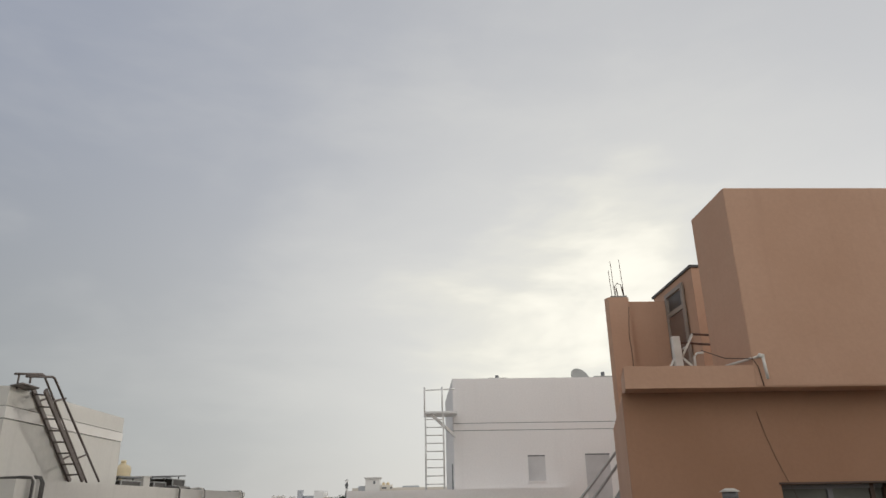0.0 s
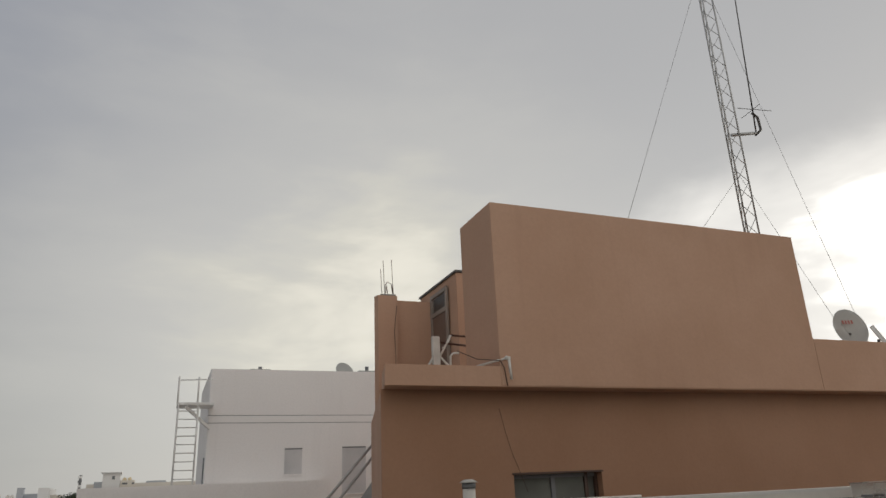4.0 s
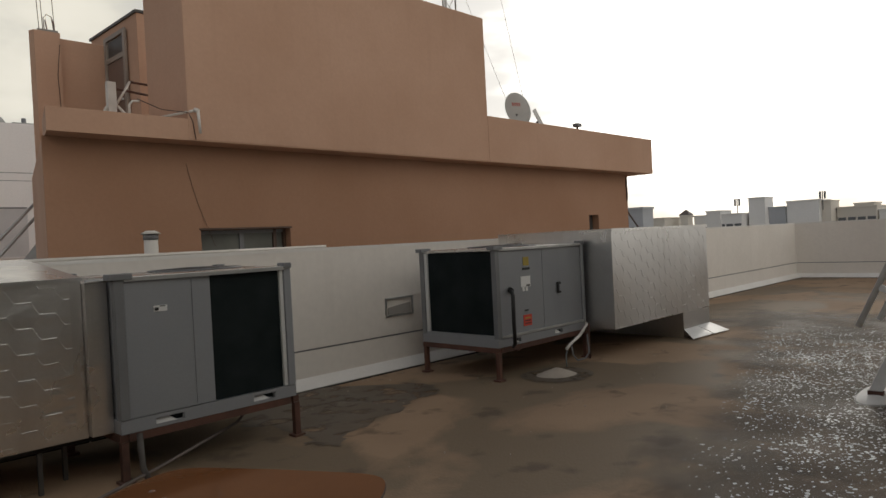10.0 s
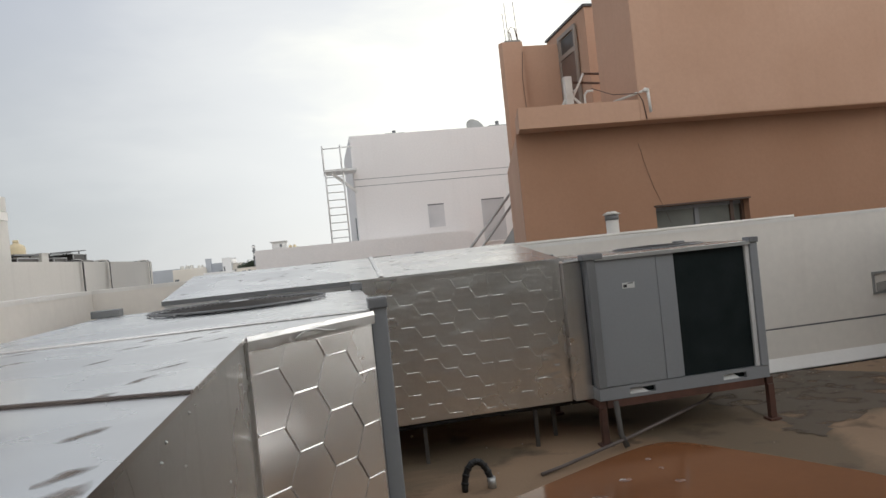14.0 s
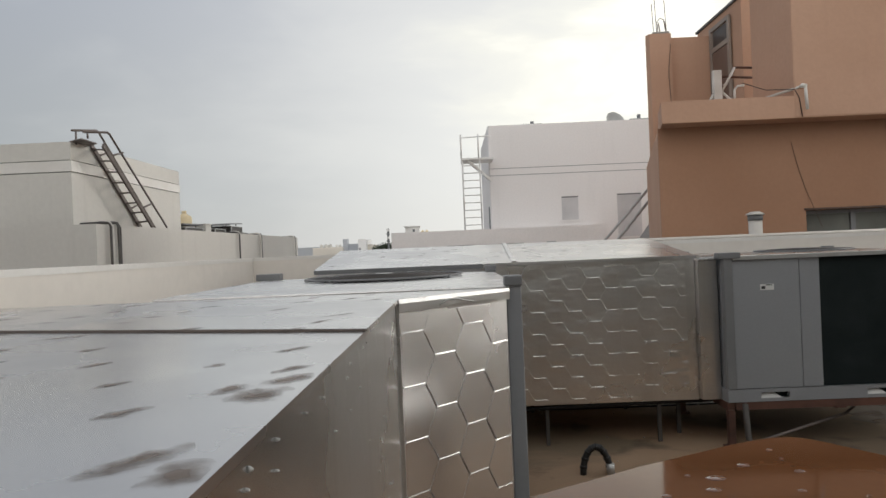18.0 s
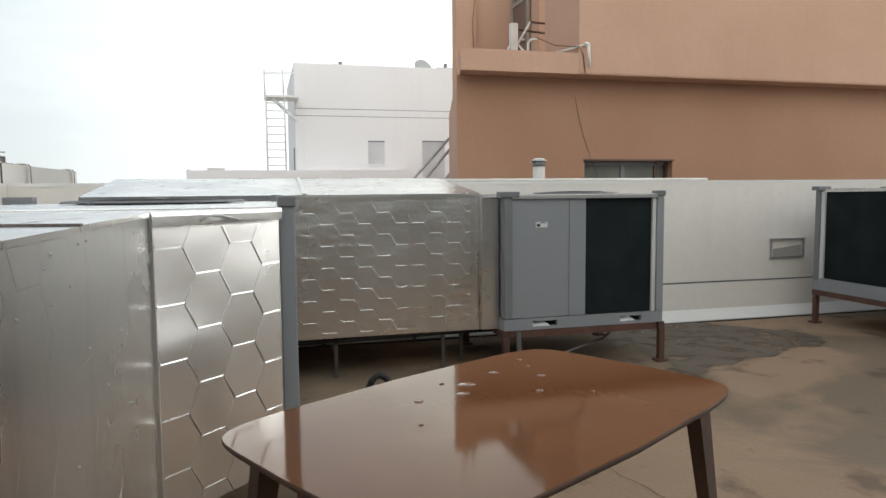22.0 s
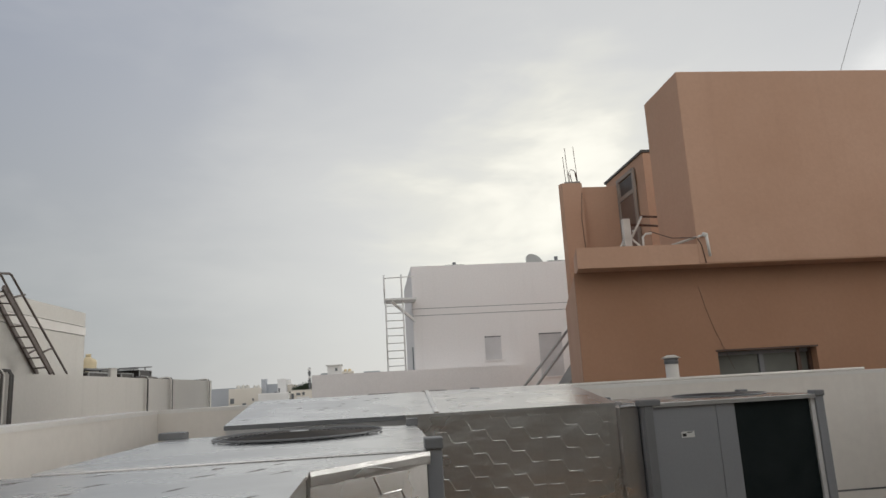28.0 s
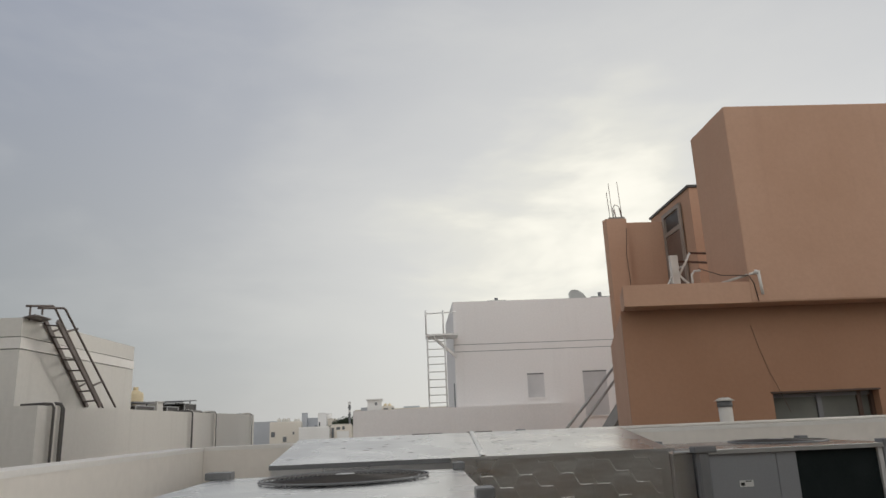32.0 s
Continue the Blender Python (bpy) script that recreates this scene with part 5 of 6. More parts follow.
for a, b in ((0.0, 0.045), (0.58, 0.64), (1.08, 1.13), (1.24, 1.281)):
    part("window_frame", B(WX0 + 0.002 + a, OW + 0.11, WZ0, WX0 + b, OW + 0.158, WZ1 - 0.002), BROWNFRAME if a > 1 else POSTGREY, win)
part("window_frame", B(WX0 + 0.05, OW + 0.112, WZ1 - 0.05, WX1 - 0.05, OW + 0.157, WZ1 - 0.003), POSTGREY, win)
part("pane", B(WX0 + 0.05, OW + 0.13, WZ0, WX0 + 0.575, OW + 0.134, WZ1 - 0.052), CURTAIN, win)
part("pane", B(WX0 + 0.645, OW + 0.13, WZ0, WX0 + 1.075, OW + 0.134, WZ1 - 0.052), CURTAIN, win)
part("small_window", B(SX0 + 0.002, OW + 0.15, SZ0, SX1 - 0.002, OW + 0.16, SZ1 - 0.002), GLASS, oh, "small dark opening in the stucco")

overflow_pipe = thing("overflow_pipe", 4.1, 7.8, 2.8, "white plastic overflow pipe with an elbow on the cornice", "pipe")
part("arm", T((3.70, 8.12, 3.03), (4.01, 7.84, 3.10), 0.015), PVC, overflow_pipe)
part("elbow", T((3.985, 7.86, 3.105), (4.02, 7.82, 3.085), 0.026), PVC, overflow_pipe)
part("drop", T((4.015, 7.83, 3.09), (4.03, 7.83, 2.83), 0.017), PVC, overflow_pipe)
part("standpipe", pipe(bmesh.new(), [(3.42, 8.3, 2.9), (3.42, 8.3, 3.18), (3.45, 8.28, 3.22), (3.52, 8.25, 3.22)], 0.015), PVC, overflow_pipe)

cable = thing("loose_cable", 4.1, 8.2, 1.7, "thin dark cable hanging down the stucco wall", "cable")
part("run", pipe(bmesh.new(), [(3.48, 8.22, 3.24), (3.70, 8.10, 3.12), (3.92, 7.885, 3.07), (3.97, 7.885, 2.98), (4.0, 7.885, 2.76)], 0.0055, 6), BROWNFRAME, cable)
part("run", pipe(bmesh.new(), [(4.03, 8.232, 2.52), (4.09, 8.231, 2.25), (4.17, 8.232, 1.98), (4.26, 8.22, 1.74), (4.33, 8.18, 1.5)], 0.0027, 6), BROWNFRAME, cable)
part("run", pipe(bmesh.new(), [(14.60, 8.225, 2.70), (14.61, 8.225, 2.2), (14.67, 8.3, 1.97), (14.86, 8.32, 1.81), (15.2, 8.34, 1.58), (15.6, 8.36, 1.2), (15.7, 8.36, -2.0)], 0.02, 6), BROWNFRAME, cable)
part("run", pipe(bmesh.new(), [(4.00, 12.34, 4.9), (3.95, 12.34, 4.4), (3.97, 12.34, 3.9), (3.92, 12.34, 3.2)], 0.005, 6), BROWNFRAME, cable)

stand = thing("pipe_stand", 3.35, 9.0, 3.0, "white post with braces and dark pipes beside the roof door", "stand")
part("post", B(3.44, 8.97, 2.98, 3.545, 9.05, 3.59, bevel=0.01), PVC, stand)
for a, b in (((3.27, 9.0, 3.0), (3.45, 9.02, 3.30)), ((3.86, 9.0, 3.0), (3.54, 9.02, 3.33)), ((3.545, 9.02, 3.30), (3.74, 9.04, 3.627))):
    part("brace", T(a, b, 0.016), PVC, stand)
part("pipe", T((3.74, 9.04, 3.627), (3.97, 9.06, 3.62), 0.015), RUST, stand)
part("pipe", T((3.545, 9.03, 3.515), (3.97, 9.06, 3.49), 0.015), RUST, stand)


def dish(name, x, y, z, r, yaw, tilt, mat, label, logo=False):
    d = thing(name, x, y, z, label, "satellite dish")
    m = Matrix.Translation((x, y, z + r)) @ Matrix.Rotation(yaw, 4, "Z") @ Matrix.Rotation(tilt, 4, "X")
    bm = bmesh.new()
    loops = [[bm.verts.new(m @ Vector((0.86 * r * f * math.cos(a), 0.22 * r * (1 - f * f), r * f * math.sin(a)))) for a in (2 * math.pi * i / 32 for i in range(32))] for f in (0.15, 0.4, 0.65, 0.85, 1.0)]
    bm.faces.new(loops[0])
    for a, b in zip(loops, loops[1:]):
        for i in range(32):
            bm.faces.new((a[i], a[(i + 1) % 32], b[(i + 1) % 32], b[i])).smooth = True
    bmesh.ops.solidify(bm, geom=bm.faces[:], thickness=0.02)
    part("reflector", bm, mat, d)
    part("mount", T(m @ Vector((0, 0.24 * r, -0.2 * r)), (x, y + 0.3 * r, z - 0.1), 0.03), DARKSTEEL, d)
    if logo:
        for k in range(4):
            c = [m @ Vector((-0.30 * r + 0.15 * r * k + dx, 0.2 * r - 0.05, 0.22 * r + dz)) for dx, dz in ((0, 0), (0.1 * r, 0), (0.1 * r, 0.2 * r), (0, 0.2 * r))]
            bm = bmesh.new()
            bm.faces.new([bm.verts.new(p) for p in c])
            part("print_bar", bm, REDPRINT, d)
    return d


dish("satellite_dish", 11.0, 8.5, 3.58, 0.35, radians(-18), radians(-12), DISHPAINT, "pale grey satellite dish on the orange house roof", True)
panel = thing("flat_antenna", 11.6, 8.4, 3.4, "thin pale panel leaning beside the dish", "antenna")
part("panel", beam(bmesh.new(), (11.78, 8.4, 3.5), (11.52, 8.5, 3.98), 0.10, 0.02, up=(0, 1, 0)), DISHPAINT, panel)
part("bracket", T((11.48, 8.4, 3.4), (11.48, 8.4, 3.72), 0.025), DARKSTEEL, panel)
lamp = thing("roof_sensor", 12.4, 8.1, 3.55, "small dark sensor box on the roof parapet", "sensor")
part("post", T((12.38, 8.05, 3.5), (12.38, 8.05, 3.64), 0.02), DARKSTEEL, lamp)
part("box", B(12.31, 7.99, 3.63, 12.46, 8.12, 3.70, bevel=0.008), POSTGREY, lamp)


def mast():
    """A three-legged lattice mast with guys and a side antenna."""
    bx, by, z0, z1, w = 10.98, 10.2, 2.98, 20.0, 0.15
    m = thing("lattice_mast", bx, by, z0, "tall grey guyed lattice mast on the orange house", "mast")
    legs = [(bx - w, by - w * 0.5), (bx + w, by - w * 0.5), (bx, by + w)]
    for x, y in legs:
        part("leg", T((x, y, z0), (x, y, z1), 0.019, seg=6), GALV, m)
    n = 42
    for k in range(n):
        za, zb = z0 + (z1 - z0) * k / n, z0 + (z1 - z0) * (k + 1) / n
        for i in range(3):
            a, b = legs[i], legs[(i + 1) % 3]
            part("lacing_bar", T((*a, za), (*b, zb), 0.008, seg=4), GALV, m)
    part("side_arm", T((bx, by, 8.55), (bx + 0.62, by - 0.1, 8.65), 0.035), GALV, m)
    part("loop", pipe(bmesh.new(), [(bx + 0.6, by - 0.1, 8.6), (bx + 0.78, by - 0.1, 8.75), (bx + 0.76, by - 0.1, 9.05), (bx + 0.62, by - 0.1, 9.15)], 0.03), DARKSTEEL, m)
    ant = part("whip_antenna", T((bx + 0.62, by - 0.1, 8.6), (bx + 1.05, by - 0.1, 15.5), 0.018, 0.010, seg=6), DARKSTEEL, m)
    part("radial", T((bx + 0.22, by - 0.1, 9.2), (bx + 1.1, by - 0.2, 9.23), 0.008, seg=5), DARKSTEEL, ant)
    part("radial", T((bx + 0.6, by - 0.35, 9.22), (bx + 0.68, by + 0.25, 9.22), 0.008, seg=5), DARKSTEEL, ant)
    for end, z in (((6.62, 8.7, 5.22), 12.9), ((11.95, 8.9, 3.55), 12.9), ((11.55, 8.9, 3.55), 7.6), ((8.0, 8.75, 5.22), 7.6)):
        part("guy_wire", T((bx, by, z), end, 0.0035, seg=5), DARKSTEEL, m)


mast()

# ---- the white house behind ----
WY = 17.36
wh = thing("white_house", 4, 20, -9, "white rendered house block with rounded corners and two grooves", "house")


def rounded(x0, y0, x1, y1, r):
    return arc(x0 + r, y0 + r, r, math.pi, 1.5 * math.pi, 6) + arc(x1 - r, y0 + r, r, 1.5 * math.pi, 2 * math.pi, 6) + arc(x1 - r, y1 - r, r, 0, 0.5 * math.pi, 6) + arc(x0 + r, y1 - r, r, 0.5 * math.pi, math.pi, 6)


out, back = rounded(0.97, WY, 9.5, 21.5, 0.04), rounded(0.982, WY + 0.012, 9.49, 21.49, 0.04)
part("wall", prism(bmesh.new(), out, -9, 3.205), WHITE, wh)
part("groove", prism(bmesh.new(), back, 3.206, 3.218), POSTGREY, wh)
part("band", prism(bmesh.new(), out, 3.219, 3.378), WHITE, wh)
part("groove", prism(bmesh.new(), back, 3.379, 3.391), POSTGREY, wh)
part("upper_wall", prism(bmesh.new(), out, 3.392, 4.43), WHITE, wh)
part("roof_edge", prism(bmesh.new(), rounded(0.98, WY + 0.01, 9.47, 21.47, 0.04), 4.43, 4.47), WHITE, wh)
part("low_wing", B(-1.475, 16.5, -9, 3.6, WY + 0.6, 1.86), WHITE, wh, "lower white wing wall")
for x0, x1, z0, z1 in ((2.757, 3.17, 2.03, 2.606), (4.145, 4.74, 1.55, 2.62)):
    w = part("window", B(x0, WY - 0.006, z0, x1, WY - 0.001, z1), SHUTTER, wh, "white closed roller shutter window")
    n = int((z1 - z0) / 0.06)
    for k in range(n):
        part("slat", B(x0 + 0.03, WY - 0.018, z0 + 0.02 + k * 0.06, x1 - 0.03, WY - 0.007, z0 + 0.068 + k * 0.06), SHUTTER, w)
    part("head_shadow_trim", B(x0, WY - 0.014, z1 - 0.02, x1, WY - 0.007, z1 + 0.01), POSTGREY, w)
    part("sill", B(x0 - 0.02, WY - 0.05, z0 - 0.03, x1 + 0.02, WY - 0.001, z0), WHITE, w)
# cat ladder with platform at the corner
cl = thing("cat_ladder", 0.5, 16.9, 1.8, "white-painted steel cat ladder with platform and railing", "ladder")
LX0, LX1, LY = 0.30, 0.72, 16.75
for x in (LX0, LX1):
    part("stringer", T((x, LY, 1.86), (x, LY, 3.56), 0.02, seg=8), WHITESTEEL, cl)
    part("rail_post", T((x - 0.02, LY, 3.58), (x - 0.02, LY, 4.18), 0.02, seg=8), WHITESTEEL, cl)
for k in range(9):
    part("rung", T((LX0, LY, 1.98 + 0.18 * k), (LX1, LY, 1.98 + 0.18 * k), 0.013, seg=6), WHITESTEEL, cl)
part("platform", B(LX0 - 0.03, LY - 0.06, 3.55, 1.05, WY + 0.1, 3.60), WHITESTEEL, cl)
part("brace", beam(bmesh.new(), (0.45, LY, 3.52), (1.02, LY + 0.3, 3.05), 0.05, 0.06), WHITESTEEL, cl)
part("top_rail", T((LX0 - 0.02, LY, 4.10), (1.02, LY + 0.1, 4.14), 0.013, seg=6), WHITESTEEL, cl)
part("top_rail", T((LX0 - 0.02, LY, 4.17), (LX0 - 0.02, WY + 0.3, 4.17), 0.013, seg=6), WHITESTEEL, cl)
pipe_w = thing("downpipe", 0.98, 17.5, -9, "grey downpipe on the white wall", "pipe")
part("tube", T((0.97, WY + 0.25, -9), (0.97, WY + 0.25, 2.45), 0.03), POSTGREY, pipe_w)
dish("satellite_dish", 4.50, 18.6, 4.36, 0.31, radians(15), radians(-30), DISHPAINT, "pale satellite dish on the white house roof")
for x, h in ((2.2, 0.16), (2.65, 0.08), (5.0, 0.22)):
    v = thing("roof_vent", x, 18.2, 4.5, "small grey vent on the white roof", "vent")
    part("tube", T((x, 18.2, 4.45), (x, 18.2, 4.52 + h), 0.05), POSTGREY, v)
    part("cap", B(x - 0.25, 18.1, 4.52 + h * 0.3, x + 0.25, 18.3, 4.56 + h * 0.3), GALV, v)
stair = thing("stair_railing", 4.0, 14.5, -1, "pair of grey sloping stair rails beside the orange house", "railing")
for (x0, z0), (x1, z1) in (((2.45, 0.92), (4.1, 2.72)), ((2.70, 0.90), (4.1, 2.50))):
    part("rail", T((x0, 13.5, z0), (x1, 13.5, z1), 0.026), GALV, stair)
for f in (0.05, 0.95):
    part("post", T((2.45 + 1.65 * f, 13.5, 0.92 + 1.8 * f), (2.45 + 1.65 * f, 13.5, -1.2), 0.025), POSTGREY, stair)
part("flight", beam(bmesh.new(), (3.0, 13.6, 0.30), (4.2, 13.6, 1.9), 0.8, 0.22), CONCRETE, stair)
part("support", B(2.6, 13.4, -9, 3.4, 13.9, 0.3), WHITE, stair)

# ---- the beige-grey house to the west ----
gh = thing("grey_house", -7, 13, -9, "beige-grey rendered house with banded penthouse", "house")
part("roof_wall", prism(bmesh.new(), [(-12, 8.67), (-4.5, 8.67), (-4.5, 19.9), (-12, 19.9)], -9, 1.935), BEIGE, gh)
part("roof_deck", prism(bmesh.new(), [(-11.8, 8.87), (-4.7, 8.87), (-4.7, 19.7), (-11.8, 19.7)], 1.936, 1.94), CONCRETE, gh)
PY0, PY1 = 9.42, 13.16
part("penthouse", prism(bmesh.new(), [(-9.6, PY0), (-5.2, PY0), (-5.2, PY1), (-9.6, PY1)], 1.941, 2.70), BEIGE, gh)
part("band", prism(bmesh.new(), [(-9.61, PY0 - 0.01), (-5.19, PY0 - 0.01), (-5.19, PY1 + 0.01), (-9.61, PY1 + 0.01)], 2.713, 2.86), COPING, gh, "pale raised band round the penthouse")
for z0, z1 in ((2.701, 2.712), (2.861, 2.872)):
    part("groove", prism(bmesh.new(), [(-9.57, PY0 + 0.03), (-5.23, PY0 + 0.03), (-5.23, PY1 - 0.03), (-9.57, PY1 - 0.03)], z0, z1), POSTGREY, gh)
part("penthouse_top", prism(bmesh.new(), [(-9.6, PY0), (-5.2, PY0), (-5.2, PY1), (-9.6, PY1)], 2.873, 3.12), BEIGE, gh)
for y, dark_first in ((8.93, True), (9.13, True), (14.32, True), (15.90, False), (19.30, False)):
    dp = thing("drain_pipe", -4.45, y, -9, "dark rain pipe beside a white one bent over the beige parapet", "pipe", "rain pipes of the grey house")
    a, b = (y, y + 0.05) if dark_first else (y + 0.07, y)
    part("tube", pipe(bmesh.new(), [(-4.85, a + 0.02, 1.955), (-4.56, a, 1.962), (-4.47, a, 1.955), (-4.44, a, 1.91), (-4.44, a, -9)], 0.016, 8), DARKSTEEL, dp)
    part("conduit", pipe(bmesh.new(), [(-4.72, b + 0.01, 1.96), (-4.56, b, 1.975), (-4.48, b, 1.965), (-4.44, b, 1.90), (-4.44, b, -9)], 0.015, 8), PVC if y != 9.13 else DARKSTEEL, dp, "weathered plastic pipe")
gl = thing("roof_ladder", -5.0, 10.5, 1.98, "brown steel ship's ladder with handrails up to the penthouse", "ladder")
for s, far in ((-0.17, 0.0), (0.17, -0.33)):
    foot, head = Vector((-5.0 + s, 11.40 + far, 1.99)), Vector((-5.0 + s, 9.92 + far, 3.15 - (0.07 if s > 0 else 0)))
    part("stringer", beam(bmesh.new(), foot, head, 0.03, 0.065), BROWNSTEEL, gl)
    sx = -5.0 + s * 1.12
    rail = [(sx, 12.02 + far * 1.35, 1.99), (sx, 10.18 + far * 1.35, 3.38 + far * 0.36), (sx, 10.12 + far * 1.35, 3.39 + far * 0.36), (sx, 9.46 + far * 1.25, 3.28 + far * 0.33)]
    part("handrail", pipe(bmesh.new(), rail, 0.016, 8), BROWNSTEEL, gl)
    part("rail_post", T((sx, 9.56 + far * 1.25, 3.10), (sx, 9.56 + far * 1.25, 3.29 + far * 0.33), 0.013, seg=6), BROWNSTEEL, gl)
    for f in (0.25, 0.88):
        base = foot.lerp(head, f)
        part("rail_post", T(base, base + Vector((s * 0.12, 0.36, 0.10)), 0.014, seg=6), BROWNSTEEL, gl)
for k in range(8):
    f = (k + 0.6) / 8
    part("tread", beam(bmesh.new(), Vector((-5.17, 11.40, 1.99)).lerp(Vector((-5.17, 9.92, 3.15)), f), Vector((-4.83, 11.07, 1.99)).lerp(Vector((-4.83, 9.59, 3.08)), f), 0.07, 0.02), BROWNSTEEL, gl)
part("landing", prism(bmesh.new(), [(-5.24, 9.48), (-4.98, 9.30), (-4.98, 9.72), (-5.24, 9.93)], 3.122, 3.138), BROWNSTEEL, gl)


def condenser(y, ln, z, h):
    """A low condenser lying behind the parapet: dark coil in a thin pale frame."""
    c = thing("outdoor_condenser", -5.3, y, z, "low grey outdoor condenser with a dark coil in its frame", "air conditioner", "condensers on the grey house")
    part("coil", B(-5.7, y + 0.03, z, -5.2, y + ln - 0.03, z + h - 0.02), DARKSTEEL, c)
    part("top_panel", B(-5.72, y, z + h - 0.02, -5.18, y + ln, z + h, bevel=0.005), GALV, c)
    for q in (0.0, ln - 0.03):
        part("corner_post", B(-5.2, y + q, z, -5.18, y + q + 0.03, z + h - 0.021), GALV, c)
    return c


near = condenser(13.35, 0.95, 1.945, 0.13)
low = condenser(15.0, 0.72, 1.99, 0.10)
high = condenser(16.1, 0.85, 2.03, 0.15)
cabinet = thing("metal_cabinet", -5.3, 14.4, 1.945, "pale upright metal cabinet between the condensers", "cabinet")
part("body", B(-5.6, 14.42, 1.945, -5.18, 14.76, 2.16, bevel=0.01), BEIGE, cabinet)
part("lid", B(-5.62, 14.40, 2.1605, -5.16, 14.78, 2.172), COPING, cabinet)
for parent, y0, y1, za, zb in ((near, 13.3, 14.35, 2.125, 2.14), (low, 14.95, 16.05, 2.155, 2.20), (high, 15.9, 17.0, 2.215, 2.265)):
    part("lid", beam(bmesh.new(), (-5.45, y0, za), (-5.45, y1, zb), 0.5, 0.028), POSTGREY, parent, "thin dark lid raised on posts")
    for f in (0.15, 0.85):
        y = y0 + (y1 - y0) * f
        part("lid_post", T((-5.3, y, 2.0), (-5.3, y, za + (zb - za) * f - 0.012), 0.014, seg=6), DARKSTEEL, parent)
part("roof_plinth", B(-5.9, 13.2, 1.9401, -5.1, 14.8, 1.9449), CONCRETE, gh)
part("roof_plinth", B(-5.9, 14.92, 1.9401, -5.1, 16.04, 1.9899), CONCRETE, gh)
part("roof_plinth", B(-5.9, 16.06, 1.9401, -5.1, 17.1, 2.0299), CONCRETE, gh)


def tank(x, y, z, r, h, mat, label):
    t = thing("water_tank", x, y, z, label, "water tank", "roof water tanks")
    bm = bmesh.new()
    prof = [(r * 0.96, 0), (r, 0.05 * h), (r, 0.78 * h), (r * 0.9, 0.88 * h), (r * 0.45, 0.95 * h), (r * 0.3, h)]
    loops = [[bm.verts.new((x + a * math.cos(q), y + a * math.sin(q), z + b)) for q in (2 * math.pi * i / 20 for i in range(20))] for a, b in prof]
    bm.faces.new(loops[0][::-1]), bm.faces.new(loops[-1])
    for a, b in zip(loops, loops[1:]):
        for i in range(20):
            bm.faces.new((a[i], a[(i + 1) % 20], b[(i + 1) % 20], b[i])).smooth = True
    part("body", bm, mat, t)
    part("lid", T((x, y, z + h), (x, y, z + h + 0.06), r * 0.32, seg=14), mat, t)
    return t


tank(-6.2, 15.90, 1.941, 0.17, 0.56, TANKPLASTIC, "cream plastic water tank on the grey roof")
tank(-8.50, 11.0, 3.119, 0.40, 0.68, TANKPLASTIC, "yellow plastic water tank on the penthouse roof")
nw = thing("neighbour_wall", -6, 2, -9, "white neighbouring house wall with one groove", "house")
part("wall", B(-8, -6, -9, -3.905, 5.14, 1.56), WHITE, nw)
part("groove", B(-7.9, -5.9, 1.561, -3.925, 5.12, 1.579), POSTGREY, nw)
part("upper_wall", B(-8, -6, 1.58, -3.905, 5.14, 6.0), WHITE, nw)

# ---- distance ----
tagged(part("ground", B(-900, -900, -9.4, 900, 900, -9.0), GROUND), "flat sandy city ground reaching the horizon", "ground", kind="structure")


# north-west town, seen past the white house
def town_house(x0, x1, y, top, mat, label, windows=(), depth=9.0, edge=0.25):
    """A far house facing the roof; windows as (x, z, width, height), each with a sunk pane in a pale surround."""
    h = thing("far_house", (x0 + x1) / 2, y, -9, label, "house", "houses of the town")
    part("wall", B(x0, y, -9, x1, y + depth, top), mat, h)
    for e in ((x0, y, x1, y + 0.2), (x0, y + depth - 0.2, x1, y + depth)):
        part("roof_parapet", B(e[0], e[1], top, e[2], e[3], top + edge), mat, h)
    for x, z, w, hh in windows:
        win = part("window", B(x - 0.08, y - 0.10, z - 0.08, x + w + 0.08, y - 0.002, z + hh + 0.08), mat, h)
        part("pane", B(x, y - 0.13, z, x + w, y - 0.101, z + hh), FARGLASS, win)
    return h


town_house(-37.0, -30.9, 158, 2.75, FARGREY, "blue-grey town house with a plain wall")
town_house(-30.7, -24.2, 150, 2.5, FARTAN, "pale tan town house with dark windows and roof tanks", ((-30.35, -0.3, 0.8, 1.05), (-27.9, -1.35, 0.75, 1.05), (-25.9, 0.1, 0.35, 0.55), (-29.0, -4.6, 0.8, 1.2), (-26.4, -4.6, 0.8, 1.2)))
for x in (-29.0, -28.0, -27.1):
    tank(x, 151.4, 2.5, 0.42, 0.95, TANKWHITE, "white water tank on a far tan roof")
for x in (-25.6, -24.9):
    tank(x, 151.4, 2.5, 0.30, 0.75, TANKWHITE, "white water tank on a far tan roof")
town_house(-24.1, -20.8, 153, 3.1, FARGREY, "blue-grey town house with small dark windows", ((-24.0, 1.0, 0.5, 0.6), (-23.2, 1.0, 0.5, 0.5), (-21.8, 1.05, 0.65, 0.65)))
town_house(-24.35, -23.3, 152, 4.2, FARGREY, "dark roof cabin on a town house", depth=1.5)
town_house(-20.7, -18.9, 150, 4.0, FARWALL, "tall narrow pale stair tower", ((-20.5, 0.8, 0.3, 1.6),))
town_house(-18.9, -17.85, 152, 2.8, FARTAN, "narrow tan stair block")
town_house(-24.0, -17.9, 146, 1.25, FARWALL, "low white town house with a flat roof")
town_house(-17.8, -13.5, 148, 1.55, FARTAN, "tan town house with white awnings over its windows", ((-16.6, 0.7, 0.8, 0.5), (-15.4, 0.7, 0.5, 0.6), (-17.6, -0.9, 0.5, 2.0)))
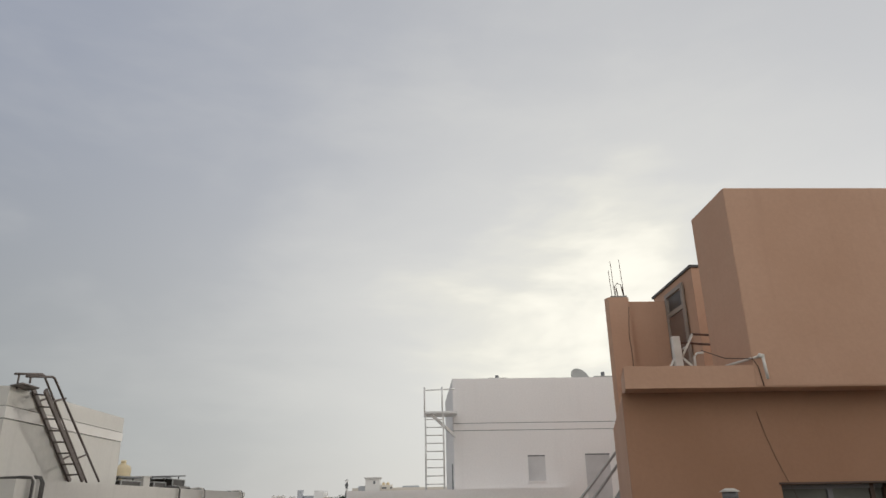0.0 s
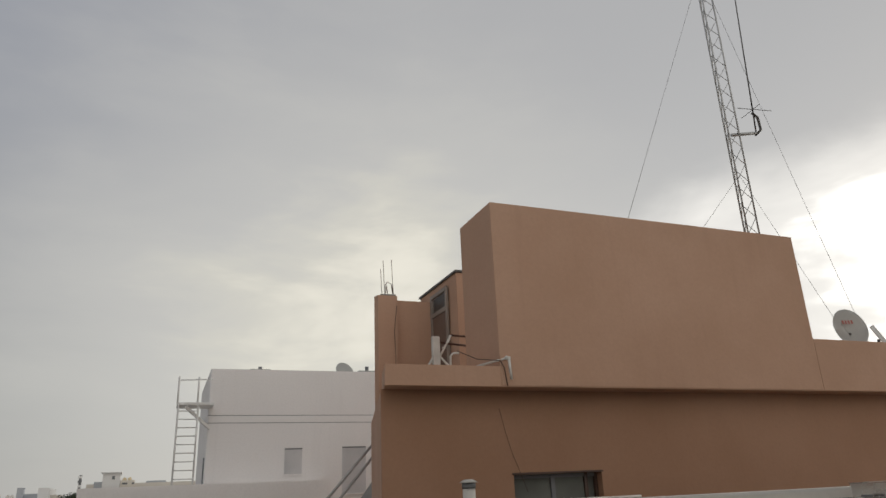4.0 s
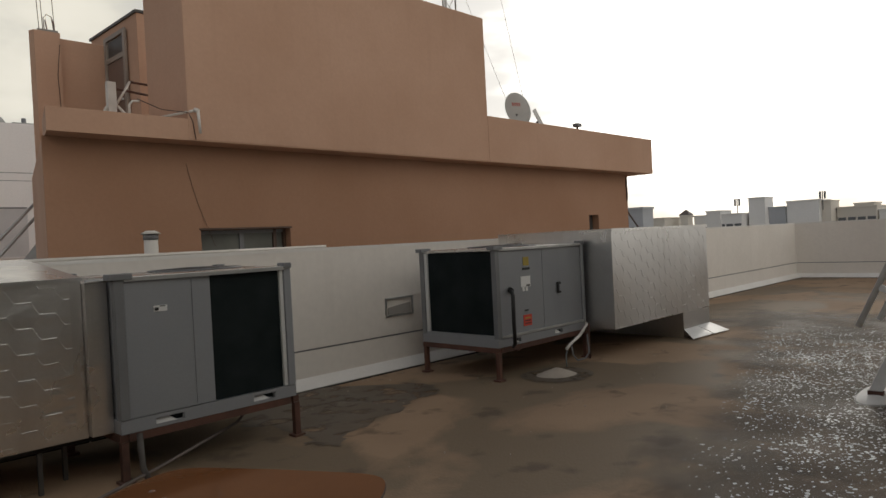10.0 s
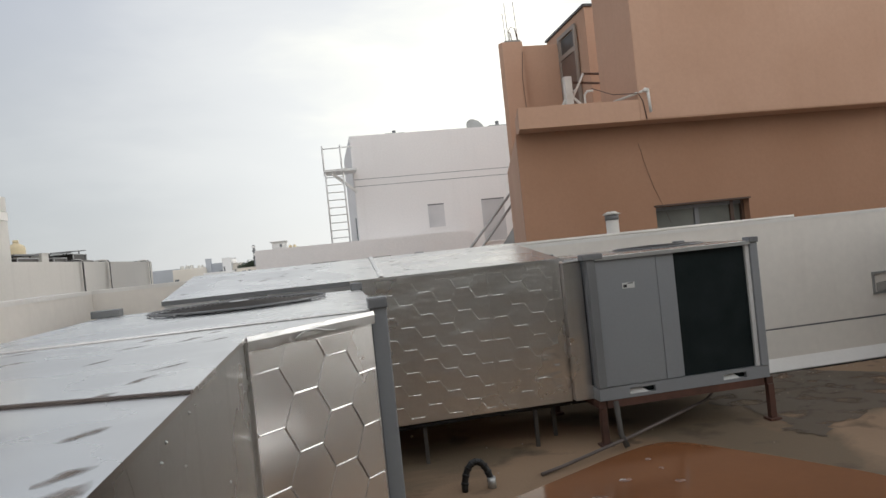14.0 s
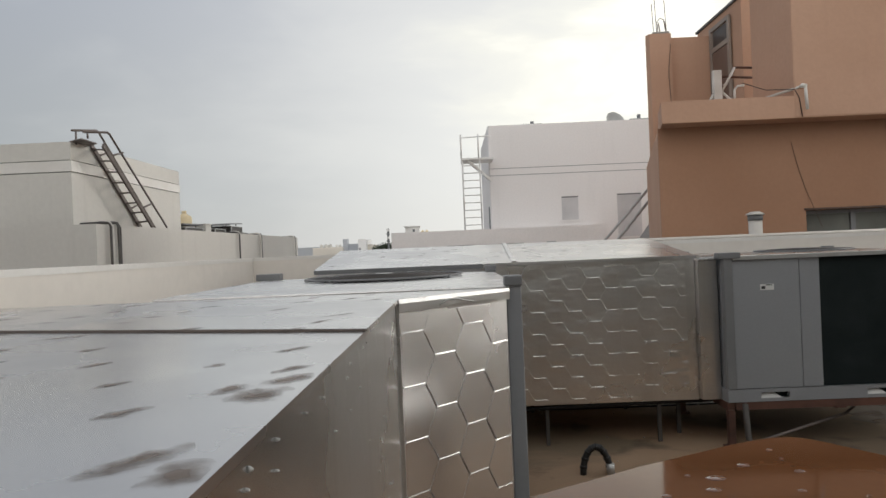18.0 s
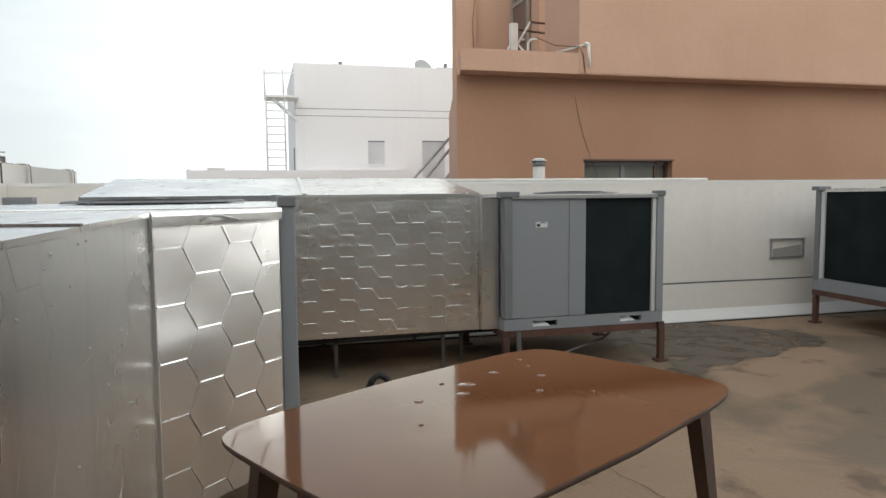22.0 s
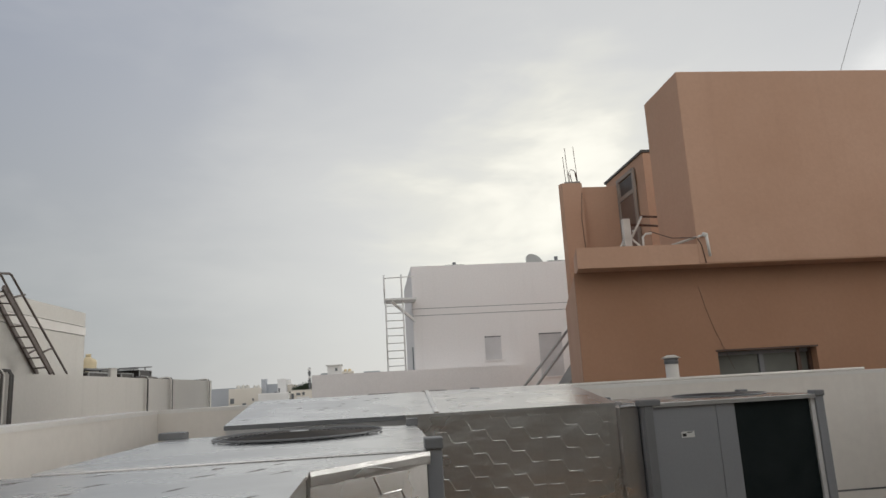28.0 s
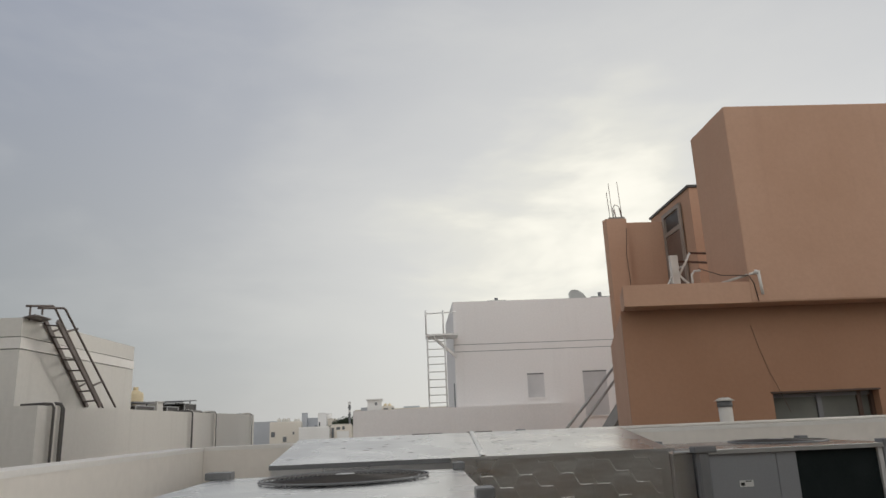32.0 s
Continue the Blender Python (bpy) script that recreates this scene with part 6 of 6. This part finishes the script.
town_house(-16.4, -14.0, 147, 0.15, FARWALL, "white porch of a town house", depth=0.9)
cabin = town_house(-10.3, -7.3, 150, 6.2, FARWALL, "small white roof house with a dark window", ((-8.7, 5.35, 0.5, 0.6),), 4)
part("roof_slab", B(-10.6, 149.6, 6.46, -7.1, 154.4, 6.66), FARWALL, cabin)
town_house(-13.0, 9.0, 151, 4.35, FARTAN, "long tan apartment house behind the white wing")
town_house(-7.2, -4.8, 150.5, 4.9, FARTAN, "tan roof room on the apartment house", ((-6.9, 4.4, 0.9, 0.3), (-5.2, 4.4, 0.4, 0.3)), 3)
town_house(-2.7, 0.8, 152, 4.7, FARGREY, "low grey roof store on the apartment house", depth=3)
town_house(-11.7, -10.4, 150.5, 4.75, FARGREY, "small grey roof store", depth=2)
for x in (-6.6, -5.7):
    tank(x, 152, 4.9, 0.36, 0.75, TANKPLASTIC, "cream water tank on a far roof")
cell = thing("cell_mast", -14.05, 150, -9, "slim dark telephone mast with pale panels over the town", "mast")
part("pole", T((-14.05, 150, -9), (-14.05, 150, 6.3), 0.22), POSTGREY, cell)
for k in range(4):
    part("panel", B(-14.38, 149.6, 3.3 + 0.8 * k, -13.72, 149.79, 3.75 + 0.8 * k), FARWALL if k % 2 else POSTGREY, cell)
for cx, top in ((-16.6, 2.5), (-15.2, 2.9), (-14.0, 3.0)):
    tree = thing("leafy_tree", cx, 152, -9, "dark leafy tree crown among the far roofs", "tree", "trees among the far roofs")
    part("trunk", T((cx, 152, -9), (cx, 152, top - 1.0), 0.35, 0.2), BROWNSTEEL, tree)
    for q in range(4):
        part("limb", T((cx, 152, top - 2.4 + 0.3 * q), (cx + 0.9 * math.cos(2.1 * q), 152 + 0.9 * math.sin(2.1 * q), top - 1.2 + 0.25 * q), 0.12, 0.05, seg=6), BROWNSTEEL, tree)
    bm = bmesh.new()
    rnd = random.Random(int(8 - cx * 10))
    for _ in range(600):
        p = Vector((cx + rnd.gauss(0, 0.62), 152 + rnd.gauss(0, 0.7), top - 0.9 + rnd.gauss(0, 0.45)))
        d = Vector((rnd.uniform(-1, 1), rnd.uniform(-1, 1), rnd.uniform(-0.6, 0.6))).normalized() * 0.32
        e = d.orthogonal().normalized() * 0.12
        bm.faces.new([bm.verts.new(v) for v in (p - d, p + e, p + d, p - e)])
    part("crown", bm, LEAF, tree)


# east town, seen over the far parapet
def east_house(x, y0, y1, depth, top, mat, label, cols=3):
    """A far house whose west side faces the roof."""
    h = thing("far_house", x, (y0 + y1) / 2, -9, label, "house", "houses of the town")
    part("wall", B(x, y0, -9, x + depth, y1, top - 0.12), mat, h)
    part("roof_edge", B(x - 0.08, y0 - 0.08, top - 0.12, x + depth, y1 + 0.08, top), mat, h)
    for k in range(cols if top < 3 else 0):
        wy = y0 + (y1 - y0) * (k + 0.5) / cols
        part("window", B(x - 0.03, wy - 0.35, top - 2.0, x - 0.004, wy + 0.35, top - 1.1), FARGLASS, h)
    return h


east_house(35.0, 18.6, 19.6, 1.2, 2.72, FARGREY, "dark blue-grey block beside the orange house", 1)
east_house(70.5, 34.8, 38.5, 6, 2.7, FARTAN, "tan town house behind the orange house")
tw = east_house(72.6, 33.1, 34.0, 1.2, 2.85, FARTAN, "small brick tower with a pointed roof", 1)
bm = bmesh.new()
bmesh.ops.create_cone(bm, cap_ends=True, segments=4, radius1=0.9, radius2=0.04, depth=0.6, matrix=Matrix.Translation((73.2, 33.55, 3.155)) @ Matrix.Rotation(math.pi / 4, 4, "Z"))
part("pointed_roof", bm, BROWNSTEEL, tw, "dark pyramid roof")
east_house(74.0, 27.9, 33.05, 7, 2.75, FARWALL, "long white town house", 6)
east_house(73.6, 30.0, 31.5, 3, 3.15, FARWALL, "white roof room on a town house", 1)
east_house(75.2, 25.95, 27.6, 2.5, 4.3, FARWALL, "tall plain white stair tower", 1)
east_house(76.2, 24.3, 25.9, 3.0, 3.2, FARGREY, "grey roof store with dark top", 1)
east_house(76.4, 21.15, 24.2, 4.0, 3.7, FARWALL, "white roof block with an antenna", 2)
east_house(77.2, 20.3, 21.1, 3.0, 3.55, FARTAN, "tan stair block on a town house", 1)
east_house(79.0, 16.7, 20.2, 6.0, 2.8, FARTAN, "tan flat-roofed apartment house", 4)
east_house(80.5, 17.2, 19.0, 3.0, 3.15, FARTAN, "tan roof room on an apartment house", 1)
east_house(79.5, 12.0, 16.6, 6.0, 2.35, FARWALL, "white flat-roofed town house", 5)
east_house(78.0, 4.0, 11.9, 6.0, 2.9, FARWALL, "white town house with even roofline", 7)
east_house(76.0, -9.0, 3.8, 6.0, 3.1, FARTAN, "long tan apartment house", 9)
for x, y, z in ((74.5, 28.5, 4.3), (76.8, 20.9, 4.5)):
    a = thing("roof_antenna", x, y, 2.7, "thin roof antenna with small panels", "antenna")
    part("pole", T((x, y, 2.6), (x, y, z), 0.05), POSTGREY, a)
    part("panel", B(x - 0.1, y - 0.30, z - 0.8, x + 0.1, y - 0.14, z - 0.05), POSTGREY, a)
    part("panel", B(x - 0.1, y + 0.14, z - 0.8, x + 0.1, y + 0.30, z - 0.05), POSTGREY, a)
